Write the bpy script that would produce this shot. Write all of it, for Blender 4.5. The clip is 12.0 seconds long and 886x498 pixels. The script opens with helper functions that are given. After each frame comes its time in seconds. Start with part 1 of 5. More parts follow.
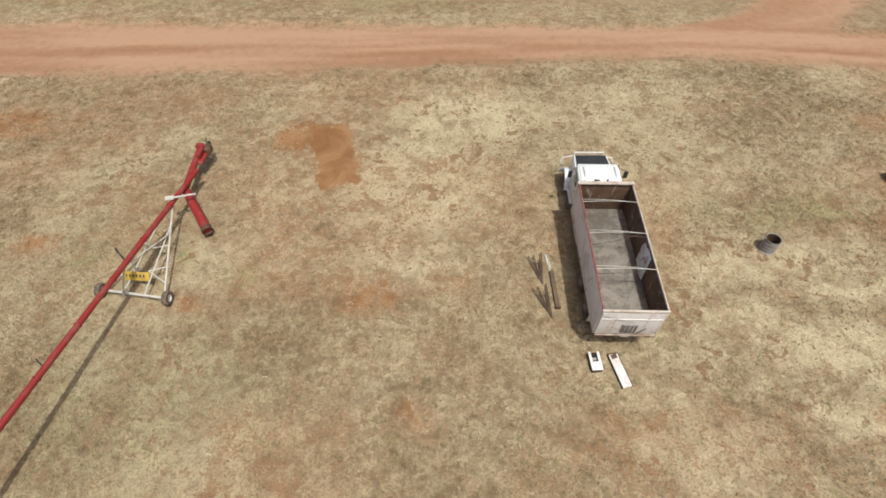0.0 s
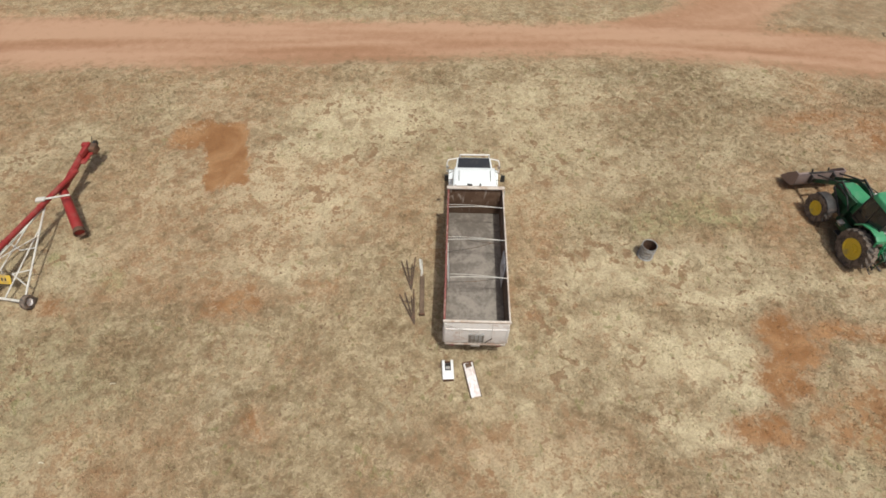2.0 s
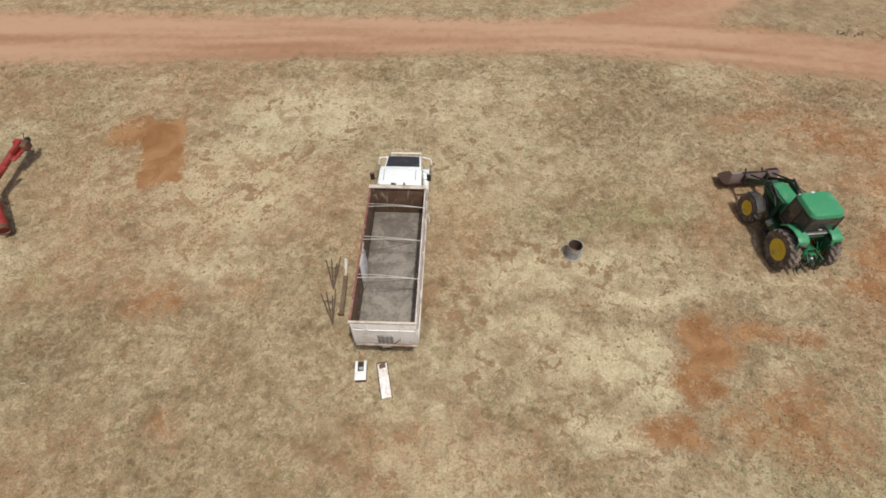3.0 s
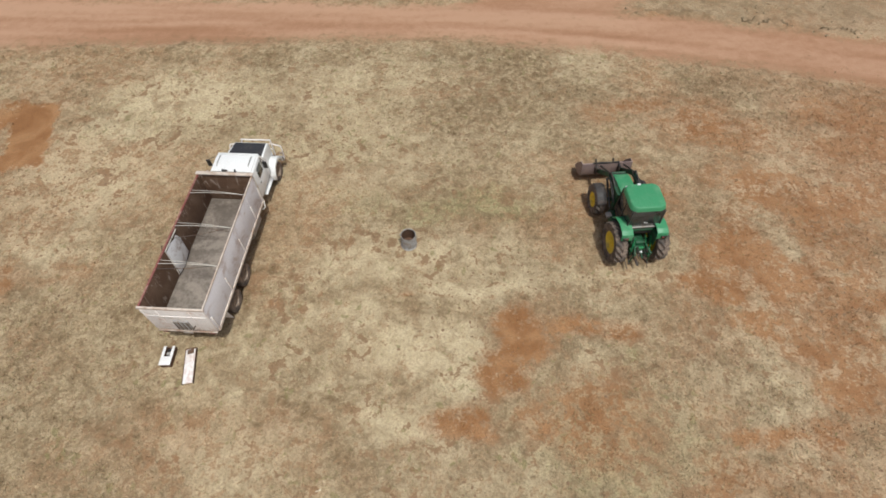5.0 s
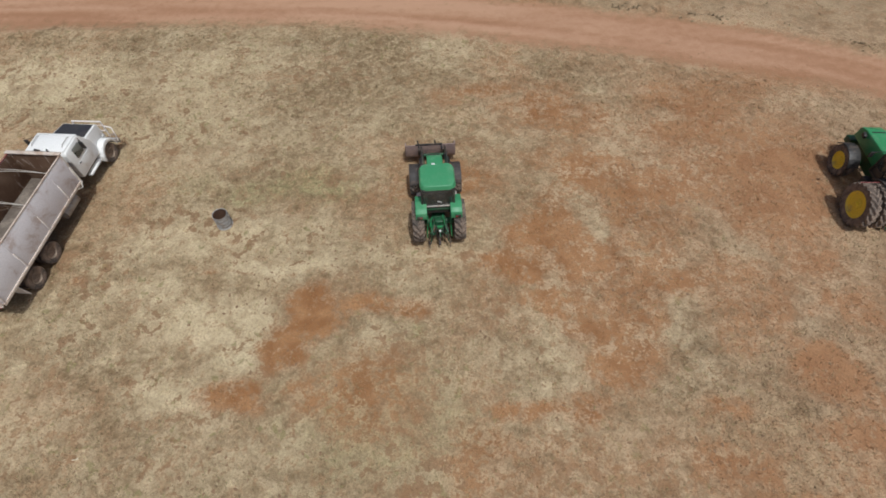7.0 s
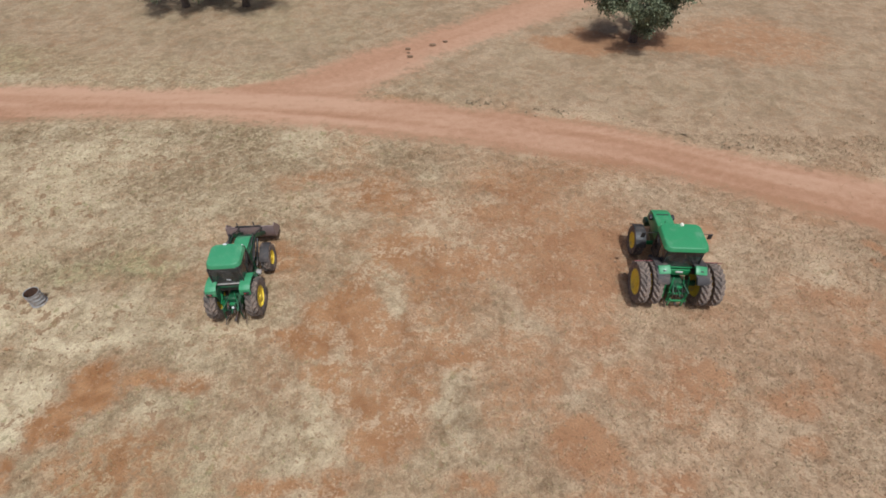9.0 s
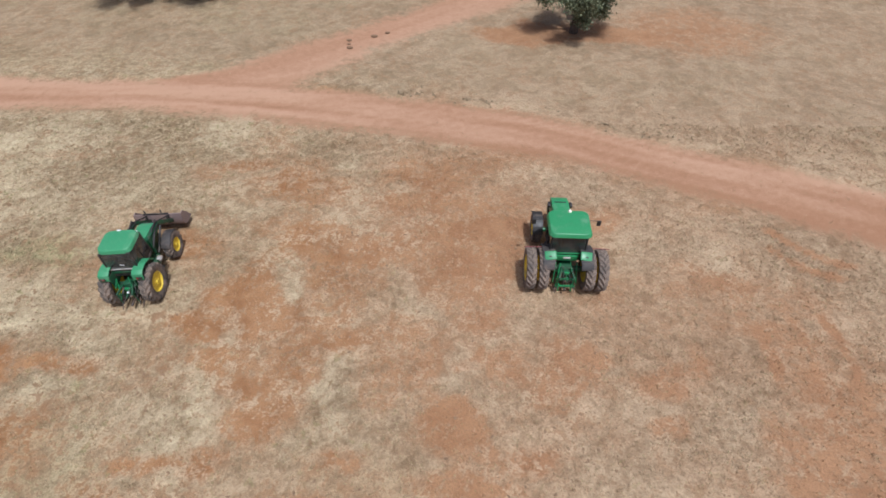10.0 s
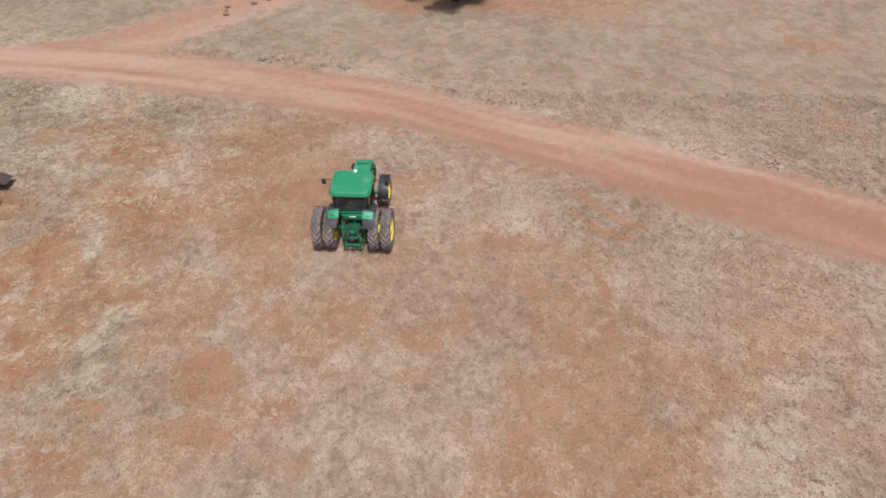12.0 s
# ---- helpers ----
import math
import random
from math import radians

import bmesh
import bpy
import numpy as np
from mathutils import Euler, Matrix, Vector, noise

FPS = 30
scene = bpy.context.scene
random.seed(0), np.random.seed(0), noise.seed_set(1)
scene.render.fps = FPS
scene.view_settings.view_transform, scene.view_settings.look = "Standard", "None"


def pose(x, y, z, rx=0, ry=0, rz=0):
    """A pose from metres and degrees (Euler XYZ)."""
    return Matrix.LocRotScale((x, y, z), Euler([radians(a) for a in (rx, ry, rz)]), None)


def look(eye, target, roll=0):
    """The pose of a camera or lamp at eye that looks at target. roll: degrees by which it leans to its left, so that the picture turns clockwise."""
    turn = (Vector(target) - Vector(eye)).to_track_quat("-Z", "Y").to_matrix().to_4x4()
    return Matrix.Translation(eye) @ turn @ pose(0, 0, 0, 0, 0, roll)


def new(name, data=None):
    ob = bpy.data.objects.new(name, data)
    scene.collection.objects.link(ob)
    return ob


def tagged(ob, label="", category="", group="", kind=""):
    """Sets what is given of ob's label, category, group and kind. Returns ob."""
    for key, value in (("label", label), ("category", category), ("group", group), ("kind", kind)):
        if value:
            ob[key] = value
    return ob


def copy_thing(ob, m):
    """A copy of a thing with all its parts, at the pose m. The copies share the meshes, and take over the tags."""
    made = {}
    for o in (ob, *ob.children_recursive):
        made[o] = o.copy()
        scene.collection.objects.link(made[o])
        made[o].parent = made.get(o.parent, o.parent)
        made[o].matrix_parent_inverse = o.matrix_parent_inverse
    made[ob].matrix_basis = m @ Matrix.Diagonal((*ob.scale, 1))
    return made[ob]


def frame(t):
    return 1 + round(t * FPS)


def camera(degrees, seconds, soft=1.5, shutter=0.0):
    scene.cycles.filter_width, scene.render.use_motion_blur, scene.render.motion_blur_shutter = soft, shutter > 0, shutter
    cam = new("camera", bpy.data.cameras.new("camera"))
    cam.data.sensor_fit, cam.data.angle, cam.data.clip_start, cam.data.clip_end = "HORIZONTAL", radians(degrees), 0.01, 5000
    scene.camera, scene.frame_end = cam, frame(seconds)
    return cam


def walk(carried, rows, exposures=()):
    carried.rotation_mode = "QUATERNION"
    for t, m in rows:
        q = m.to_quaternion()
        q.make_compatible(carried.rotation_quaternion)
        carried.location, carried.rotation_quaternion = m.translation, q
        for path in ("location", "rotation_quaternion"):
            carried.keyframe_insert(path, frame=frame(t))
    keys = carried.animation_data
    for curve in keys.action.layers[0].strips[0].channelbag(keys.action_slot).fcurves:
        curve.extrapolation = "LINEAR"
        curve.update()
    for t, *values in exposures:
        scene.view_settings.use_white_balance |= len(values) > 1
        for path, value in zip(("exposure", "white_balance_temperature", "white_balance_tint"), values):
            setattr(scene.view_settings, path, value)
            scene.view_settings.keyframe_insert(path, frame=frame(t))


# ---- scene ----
cam = camera(81.5, 12.0, soft=1.7)
PATH = [
    (0, (-0.681, -0.096, 19.754), (-0.689, 1.145, 18.185), -0.5),
    (0.5, (0.739, 0.069, 19.782), (0.728, 1.308, 18.212), -0.5),
    (1, (2.193, 0.321, 19.853), (2.183, 1.547, 18.273), -0.4),
    (1.5, (3.717, 0.453, 19.831), (3.71, 1.673, 18.246), -0.2),
    (2, (5.387, 0.68, 19.904), (5.377, 1.889, 18.311), -0.2),
    (2.5, (7.107, 0.831, 19.897), (7.097, 2.034, 18.3), -0.1),
    (3, (8.899, 0.968, 19.893), (8.89, 2.162, 18.288), 0.0),
    (5, (17.228, 1.254, 19.823), (17.175, 2.406, 18.19), -0.9),
    (5.5, (19.452, 1.208, 19.767), (19.394, 2.353, 18.128), -1.0),
    (6, (21.678, 1.118, 19.679), (21.619, 2.255, 18.034), -1.0),
    (6.5, (23.926, 0.947, 19.588), (23.869, 2.074, 17.937), -1.0),
    (6.7, (24.85, 0.885, 19.55), (24.79, 2.009, 17.897), -1.1),
    (8.3, (32.237, 0.441, 20.035), (32.183, 1.767, 18.539), -0.5),
    (8.5, (33.271, 0.426, 20.078), (33.217, 1.777, 18.604), -0.6),
    (9, (35.829, 0.261, 20.279), (35.772, 1.642, 18.833), -0.7),
    (9.5, (38.47, 0.066, 20.331), (38.41, 1.441, 18.881), -0.8),
    (10, (41.151, -0.175, 20.273), (41.088, 1.191, 18.813), -0.9),
    (10.5, (43.711, -0.361, 20.187), (43.657, 0.99, 18.713), -0.7),
    (11, (46.292, -0.548, 20.096), (46.242, 0.789, 18.609), -0.5),
    (11.5, (48.888, -0.755, 19.976), (48.839, 0.569, 18.478), -0.4),
    (12, (51.545, -0.953, 19.845), (51.491, 0.357, 18.335), -0.6),
]
LIGHT = [(0, -0.17, 6060, 3.5), (1.5, -0.20, 6060, 3.5), (3.2, -0.30, 6030, 4.2), (5.5, -0.33, 5950, 5.7), (6.7, -0.50, 5870, 6.3), (8.3, -0.33, 5710, 7.2), (9.5, -0.15, 5550, 8.5), (12, -0.06, 5280, 13.0)]
walk(cam, [(t, look(eye, target, roll)) for t, eye, target, roll in PATH], LIGHT)

# ---- light ----
SUN = Vector((0.18, -0.33, 1.0)).normalized()
world = bpy.data.worlds.new("sky")
scene.world = world
world.use_nodes = True
wt = world.node_tree
wt.nodes.clear()
sky = wt.nodes.new("ShaderNodeTexSky")
sky.sky_type, sky.sun_disc = "NISHITA", False
sky.sun_elevation = math.asin(SUN.z)
sky.sun_rotation = math.atan2(SUN.x, SUN.y)
sky.air_density, sky.dust_density, sky.ozone_density = 0.5, 6.0, 0.0
wb = wt.nodes.new("ShaderNodeBackground")
wb.inputs["Strength"].default_value = 0.12
wo = wt.nodes.new("ShaderNodeOutputWorld")
wt.links.new(sky.outputs[0], wb.inputs[0])
wt.links.new(wb.outputs[0], wo.inputs[0])
sun_data = bpy.data.lights.new("sun", "SUN")
sun_data.energy, sun_data.angle, sun_data.color = 3.4, radians(0.6), (1.0, 0.955, 0.88)
sun = new("sun", sun_data)
sun.matrix_world = look(SUN * 80, (0, 0, 0))


# ---- materials ----
class Nodes:
    """A node tree under construction."""

    def __init__(self, name):
        self.mat = bpy.data.materials.new(name)
        self.mat.use_nodes = True
        self.tree = self.mat.node_tree
        self.tree.nodes.clear()
        self.out = self.tree.nodes.new("ShaderNodeOutputMaterial")
        self.bsdf = self.tree.nodes.new("ShaderNodeBsdfPrincipled")
        self.tree.links.new(self.bsdf.outputs[0], self.out.inputs[0])
        self.coord = self.tree.nodes.new("ShaderNodeTexCoord").outputs["Object"]

    def put(self, socket, value):
        if hasattr(value, "is_linked"):
            self.tree.links.new(value, socket)
        elif isinstance(value, tuple) and len(value) == 3 and socket.type == "RGBA":
            socket.default_value = (*value, 1)
        else:
            socket.default_value = value

    def noise(self, scale, detail=4.0, rough=0.6, warp=0.0, stretch=None):
        n = self.tree.nodes.new("ShaderNodeTexNoise")
        v = self.coord
        if stretch:
            m = self.tree.nodes.new("ShaderNodeMapping")
            m.inputs["Scale"].default_value = stretch
            self.tree.links.new(v, m.inputs[0])
            v = m.outputs[0]
        self.tree.links.new(v, n.inputs["Vector"])
        n.inputs["Scale"].default_value, n.inputs["Detail"].default_value = scale, detail
        n.inputs["Roughness"].default_value, n.inputs["Distortion"].default_value = rough, warp
        return n.outputs[0]

    def cells(self, scale):
        n = self.tree.nodes.new("ShaderNodeTexVoronoi")
        self.tree.links.new(self.coord, n.inputs["Vector"])
        n.inputs["Scale"].default_value = scale
        return n.outputs["Distance"]

    def math(self, op, a, b=0.0):
        n = self.tree.nodes.new("ShaderNodeMath")
        n.operation = op
        self.put(n.inputs[0], a)
        self.put(n.inputs[1], b)
        return n.outputs[0]

    def step(self, value, low, high, to_low=0.0, to_high=1.0):
        n = self.tree.nodes.new("ShaderNodeMapRange")
        n.interpolation_type = "SMOOTHSTEP"
        for socket, v in zip(n.inputs[:5], (value, low, high, to_low, to_high)):
            self.put(socket, v)
        return n.outputs[0]

    def mix(self, fac, a, b):
        n = self.tree.nodes.new("ShaderNodeMix")
        n.data_type = "RGBA"
        self.put(n.inputs[0], fac)
        self.put(n.inputs[6], a)
        self.put(n.inputs[7], b)
        return n.outputs[2]

    def bump(self, height, strength=0.3, depth=0.01):
        n = self.tree.nodes.new("ShaderNodeBump")
        n.inputs["Strength"].default_value, n.inputs["Distance"].default_value = strength, depth
        self.put(n.inputs["Height"], height)
        self.put(self.bsdf.inputs["Normal"], n.outputs[0])

    def set(self, **values):
        for key, v in values.items():
            self.put(self.bsdf.inputs[key.replace("_", " ")], v)
        return self.mat


def surface(name, base, worn, wear=0.35, rough=0.5, metal=0.0, scale=2.0, fine=25.0, relief=0.15, coat=0.0):
    """Paint, metal, rubber or timber: base colour, worn or dirty in patches, with fine grain."""
    n = Nodes(name)
    big, small = n.noise(scale, 5, 0.65, 0.6), n.noise(fine, 4, 0.6)
    blot = n.step(n.math("ADD", big, n.math("MULTIPLY", small, 0.35)), 0.82 - wear * 0.5, 1.0 - wear * 0.3)
    tone = n.mix(n.step(small, 0.3, 0.75), tuple(c * 0.88 for c in base), tuple(min(1, c * 1.06) for c in base))
    n.bump(n.math("ADD", small, blot), relief, 0.006)
    return n.set(Base_Color=n.mix(blot, tone, worn), Roughness=n.step(big, 0.2, 0.8, max(0.05, rough - 0.1), min(1, rough + 0.15)), Metallic=metal, Coat_Weight=coat)


def streaked(name, base, worn, scratch):
    """Rusted sheet steel: blotches, and pale scrape marks that run down it."""
    n = Nodes(name)
    big, small = n.noise(1.3, 5, 0.65, 0.6), n.noise(22, 4, 0.6)
    col = n.mix(n.step(n.math("ADD", big, n.math("MULTIPLY", small, 0.3)), 0.5, 0.85), base, worn)
    runs = n.math("ADD", n.noise(1.0, 4, 0.6, 1.2, (5.0, 4.0, 1.1)), n.math("MULTIPLY", n.noise(0.8, 2), 0.45))
    col = n.mix(n.step(runs, 0.80, 0.92, 0.0, 0.75), col, scratch)
    n.bump(n.math("ADD", small, big), 0.2, 0.006)
    return n.set(Base_Color=col, Roughness=n.step(big, 0.2, 0.8, 0.6, 0.85))


def glass(name, tint):
    n = Nodes(name)
    return n.set(Base_Color=tint, Roughness=n.step(n.noise(3), 0.3, 0.8, 0.02, 0.12), Transmission_Weight=n.step(n.noise(1.6, 4), 0.3, 0.75, 0.94, 0.8), IOR=1.45)


def paddock(n):
    """The colours of the paddock: litter and straw, greener grass, and bare red earth showing through. Returns colour, bareness and the noises."""
    att = n.tree.nodes.new("ShaderNodeAttribute")
    att.attribute_name = "cover"
    sep = n.tree.nodes.new("ShaderNodeSeparateColor")
    n.tree.links.new(att.outputs["Color"], sep.inputs[0])
    soil, pale, green, road = sep.outputs[0], sep.outputs[1], sep.outputs[2], att.outputs["Alpha"]
    huge, big, mid = n.noise(0.13, 3, 0.5), n.noise(0.55, 4, 0.58, 0.8), n.noise(1.7, 5, 0.62, 0.6)
    tuft, fine, grit = n.noise(3.6, 4, 0.6, 0.5), n.noise(9, 4, 0.65), n.noise(36, 4, 0.7)

    def swing(v, k):
        return n.math("MULTIPLY", n.math("SUBTRACT", v, 0.5), k)

    ragged = n.math("ADD", swing(mid, 2.2), swing(fine, 1.0))
    mottle = n.math("ADD", n.math("ADD", swing(big, 0.9), swing(mid, 1.1)), n.math("ADD", n.math("ADD", swing(tuft, 1.0), swing(fine, 0.7)), swing(huge, 1.0)))
    col = n.mix(n.step(mottle, -0.50, 0.52), (0.178, 0.122, 0.064), (0.488, 0.388, 0.238))
    dark_dab = n.step(n.math("ADD", n.noise(4.6, 2, 0.45, 0.7), swing(big, 0.5)), 0.560, 0.625, 0.0, 0.5)
    light_dab = n.step(n.math("ADD", n.noise(5.8, 2, 0.45, 0.7), swing(mid, 0.3)), 0.58, 0.635, 0.0, 0.32)
    col = n.mix(light_dab, n.mix(dark_dab, col, (0.185, 0.120, 0.064)), (0.56, 0.455, 0.29))
    drab = n.step(n.math("ADD", n.noise(0.42, 4, 0.6, 0.5), swing(mid, 0.35)), 0.5, 0.7, 0.0, 0.5)
    col = n.mix(drab, col, n.mix(n.step(mid, 0.36, 0.64), (0.30, 0.238, 0.143), (0.41, 0.338, 0.218)))
    straw = n.mix(n.step(n.math("ADD", mid, swing(fine, 0.4)), 0.33, 0.62), (0.468, 0.377, 0.232), (0.552, 0.456, 0.29))
    col = n.mix(n.step(n.math("ADD", n.math("MULTIPLY", pale, 1.8), n.math("ADD", swing(mid, 0.95), swing(tuft, 0.55))), 0.0, 1.4), col, straw)
    lawn = n.mix(n.step(mid, 0.35, 0.65), (0.19, 0.170, 0.080), (0.335, 0.300, 0.158))
    col = n.mix(n.step(n.math("ADD", green, n.math("MULTIPLY", ragged, 0.6)), 0.2, 0.95, 0.0, 0.75), col, lawn)
    col = n.mix(n.step(n.math("ADD", green, n.math("MULTIPLY", ragged, 0.35)), 0.52, 0.85, 0.0, 0.42), col, n.mix(n.step(tuft, 0.38, 0.6), (0.24, 0.225, 0.10), (0.50, 0.455, 0.245)))
    smear = n.step(n.math("ADD", n.noise(0.62, 4, 0.6, 0.35), swing(tuft, 0.4)), 0.50, 0.64, 0.0, 0.62)
    col = n.mix(smear, col, n.mix(n.step(tuft, 0.36, 0.62), (0.165, 0.106, 0.054), (0.325, 0.234, 0.134)))
    sprig = n.step(n.math("ADD", n.noise(2.3, 2, 0.5, 0.6), swing(big, 0.6)), 0.66, 0.73, 0.0, 0.6)
    col = n.mix(sprig, col, (0.215, 0.198, 0.083))
    place = n.tree.nodes.new("ShaderNodeSeparateXYZ")
    n.tree.links.new(n.coord, place.inputs[0])
    dusty = n.step(n.math("ADD", place.outputs[0], swing(huge, 14.0)), 22.0, 50.0)
    col = n.mix(n.math("MULTIPLY", dusty, 0.52), col, n.mix(n.step(mottle, -0.5, 0.5), (0.255, 0.155, 0.092), (0.49, 0.345, 0.222)))
    rise = n.step(n.math("ADD", place.outputs[1], n.math("MULTIPLY", place.outputs[0], 0.2)), 39.5, 46.0, 0.0, 0.6)
    col = n.mix(rise, col, n.mix(n.step(big, 0.38, 0.62), (0.238, 0.177, 0.108), (0.345, 0.260, 0.166)))
    earth = n.mix(n.step(n.math("ADD", big, swing(fine, 0.5)), 0.35, 0.65), (0.25, 0.119, 0.047), (0.355, 0.193, 0.089))
    earth = n.mix(n.math("MULTIPLY", dusty, 0.45), earth, (0.36, 0.208, 0.122))
    earth = n.mix(n.step(soil, 0.28, 0.55, 0.7, 0.0), earth, (0.275, 0.170, 0.094))
    flock = n.math("ADD", n.noise(1.9, 3, 0.5, 0.5), swing(n.noise(0.35, 3, 0.5), 0.8))
    blot = n.step(n.math("ADD", flock, swing(fine, 0.3)), 0.625, 0.685)
    col = n.mix(n.math("MULTIPLY", blot, n.step(pale, 0.02, 0.4, 0.4, 0.8)), col, n.mix(n.step(fine, 0.35, 0.65), (0.18, 0.104, 0.052), (0.30, 0.188, 0.105)))
    col = n.mix(n.step(n.math("ADD", soil, swing(mid, 0.5)), 0.2, 0.6, 0.0, 0.5), col, n.mix(n.step(mid, 0.35, 0.65), (0.30, 0.160, 0.080), (0.44, 0.268, 0.155)))
    islands = n.math("ADD", n.math("ADD", swing(n.noise(0.95, 6, 0.66, 0.7), 2.3), swing(tuft, 2.2)), swing(fine, 1.1))
    bare = n.math("MULTIPLY", n.step(n.math("ADD", soil, islands), 0.28, 0.72), n.step(soil, 0.2, 0.7, 0.5, 1.0))
    col = n.mix(bare, col, earth)
    return col, bare, road, ragged, mid, fine, grit


def ground_material(name):
    n = Nodes(name)
    col, bare, road, ragged, mid, fine, grit = paddock(n)
    speck = n.step(n.math("ADD", fine, n.math("MULTIPLY", grit, 0.5)), 0.68, 0.88)
    col = n.mix(n.math("MULTIPLY", speck, 0.5), col, n.mix(0.7, col, (0.09, 0.05, 0.03)))
    rut = n.tree.nodes.new("ShaderNodeAttribute")
    rut.attribute_name = "rut"
    dust = n.mix(n.step(n.math("ADD", rut.outputs["Fac"], n.math("MULTIPLY", ragged, 0.16)), 0.31, 0.75), (0.275, 0.140, 0.075), (0.412, 0.250, 0.158))
    dust = n.mix(n.step(grit, 0.35, 0.75, 0, 0.35), dust, (0.412, 0.257, 0.167))
    track = n.step(n.math("ADD", road, n.math("MULTIPLY", ragged, 0.55)), 0.2, 0.95)
    col = n.mix(track, col, dust)
    n.bump(n.math("ADD", n.math("MULTIPLY", fine, n.step(track, 0, 1, 1.0, 0.25)), n.math("MULTIPLY", grit, 0.4)), 0.6, 0.05)
    return n.set(Base_Color=col, Roughness=0.95, Specular_IOR_Level=0.15)


def grass_material(name):
    """Blades take the colour of the sward about them, each a little lighter or darker."""
    n = Nodes(name)
    col, bare, road, ragged, mid, fine, grit = paddock(n)
    geo = n.tree.nodes.new("ShaderNodeNewGeometry")
    r = geo.outputs["Random Per Island"]
    own = n.tree.nodes.new("ShaderNodeAttribute")
    own.attribute_name = "tuft"
    tone = n.math("ADD", n.math("MULTIPLY", own.outputs["Fac"], 0.65), n.math("MULTIPLY", r, 0.35))
    blade = n.mix(n.step(tone, 0.1, 0.8), n.mix(0.12, col, (0.17, 0.11, 0.06)), n.mix(0.11, col, (0.58, 0.47, 0.30)))
    blade = n.mix(n.step(tone, 0.84, 0.92, 0, 0.27), blade, (0.66, 0.54, 0.35))
    blade = n.mix(n.step(r, 0.92, 0.94, 0, 0.7), blade, (0.27, 0.25, 0.11))
    return n.set(Base_Color=blade, Roughness=0.85, Specular_IOR_Level=0.2)


def blades_material(name, dry, dark, fresh):
    n = Nodes(name)
    geo = n.tree.nodes.new("ShaderNodeNewGeometry")
    r = geo.outputs["Random Per Island"]
    col = n.mix(n.step(r, 0.05, 0.7), dark, dry)
    col = n.mix(n.step(r, 0.86, 0.97), col, fresh)
    return n.set(Base_Color=col, Roughness=0.6, Specular_IOR_Level=0.3)


GROUND = ground_material("dry_paddock")
GRASS = grass_material("dry_grass")
LEAVES = blades_material("gum_leaves", (0.175, 0.192, 0.105), (0.070, 0.088, 0.045), (0.275, 0.288, 0.175))
BARK = surface("bark", (0.13, 0.095, 0.07), (0.05, 0.035, 0.025), 0.5, 0.9, fine=14, relief=0.9)
CLAY = surface("red_clod", (0.21, 0.125, 0.07), (0.13, 0.08, 0.045), 0.5, 0.95)
DUNG = surface("dry_brown_tuft", (0.24, 0.15, 0.085), (0.17, 0.105, 0.06), 0.5, 0.95)
VERGE = surface("dead_grass_tuft", (0.31, 0.235, 0.142), (0.235, 0.172, 0.102), 0.5, 0.95)
STRAW = surface("pale_straw", (0.60, 0.52, 0.38), (0.45, 0.36, 0.24), 0.4, 0.9)
WHITE = surface("white_paint", (0.80, 0.80, 0.78), (0.55, 0.48, 0.40), 0.12, 0.4, coat=0.3)
OFFWHITE = surface("dusty_white_paint", (0.80, 0.75, 0.71), (0.58, 0.44, 0.36), 0.28, 0.6)
SIDE = surface("chalky_side_paint", (0.77, 0.745, 0.765), (0.50, 0.415, 0.38), 0.34, 0.62, scale=1.1)
RUSTY = streaked("rust_stained_steel", (0.105, 0.055, 0.030), (0.17, 0.105, 0.066), (0.40, 0.33, 0.27))
BARE = surface("worn_steel_floor", (0.165, 0.137, 0.112), (0.290, 0.248, 0.205), 0.5, 0.65, 0.15, scale=0.9, fine=7)
REDRAIL = surface("faded_red_rail", (0.22, 0.066, 0.052), (0.36, 0.235, 0.19), 0.4, 0.7)
RUSTRAIL = surface("stained_top_rail", (0.45, 0.38, 0.32), (0.24, 0.15, 0.1), 0.5, 0.65)
TANRAIL = surface("dusty_tan_rail", (0.62, 0.53, 0.45), (0.40, 0.28, 0.2), 0.4, 0.65)
PIPE = surface("white_pipe", (0.60, 0.56, 0.49), (0.4, 0.3, 0.22), 0.3, 0.5)
PATCHED = surface("pale_steel_patch", (0.72, 0.70, 0.69), (0.3, 0.22, 0.18), 0.3, 0.6)
BLACK = surface("black_paint", (0.026, 0.024, 0.023), (0.12, 0.092, 0.07), 0.3, 0.5)
GUARD = surface("dusty_black_plastic", (0.04, 0.035, 0.033), (0.115, 0.088, 0.072), 0.35, 0.65)
BONNET = surface("anti_glare_bonnet", (0.035, 0.034, 0.037), (0.13, 0.11, 0.09), 0.25, 0.4)
CHASSIS = surface("chassis_steel", (0.045, 0.04, 0.038), (0.17, 0.10, 0.06), 0.5, 0.75)
RUBBER = surface("dusty_rubber", (0.055, 0.048, 0.043), (0.23, 0.165, 0.12), 0.62, 0.9, scale=3)
DUSTRUBBER = surface("dusty_tractor_rubber", (0.065, 0.056, 0.048), (0.22, 0.165, 0.125), 0.6, 0.95, scale=3)
TRUCKRIM = surface("dusty_brown_rim", (0.22, 0.165, 0.12), (0.36, 0.28, 0.21), 0.5, 0.7)
STEELRIM = surface("grey_rim", (0.42, 0.40, 0.37), (0.25, 0.16, 0.1), 0.4, 0.5, 0.3)
GREEN = surface("green_paint", (0.022, 0.20, 0.065), (0.09, 0.16, 0.08), 0.15, 0.35, coat=0.4)
FADED = surface("sun_faded_green_roof", (0.052, 0.25, 0.108), (0.10, 0.28, 0.14), 0.35, 0.5)
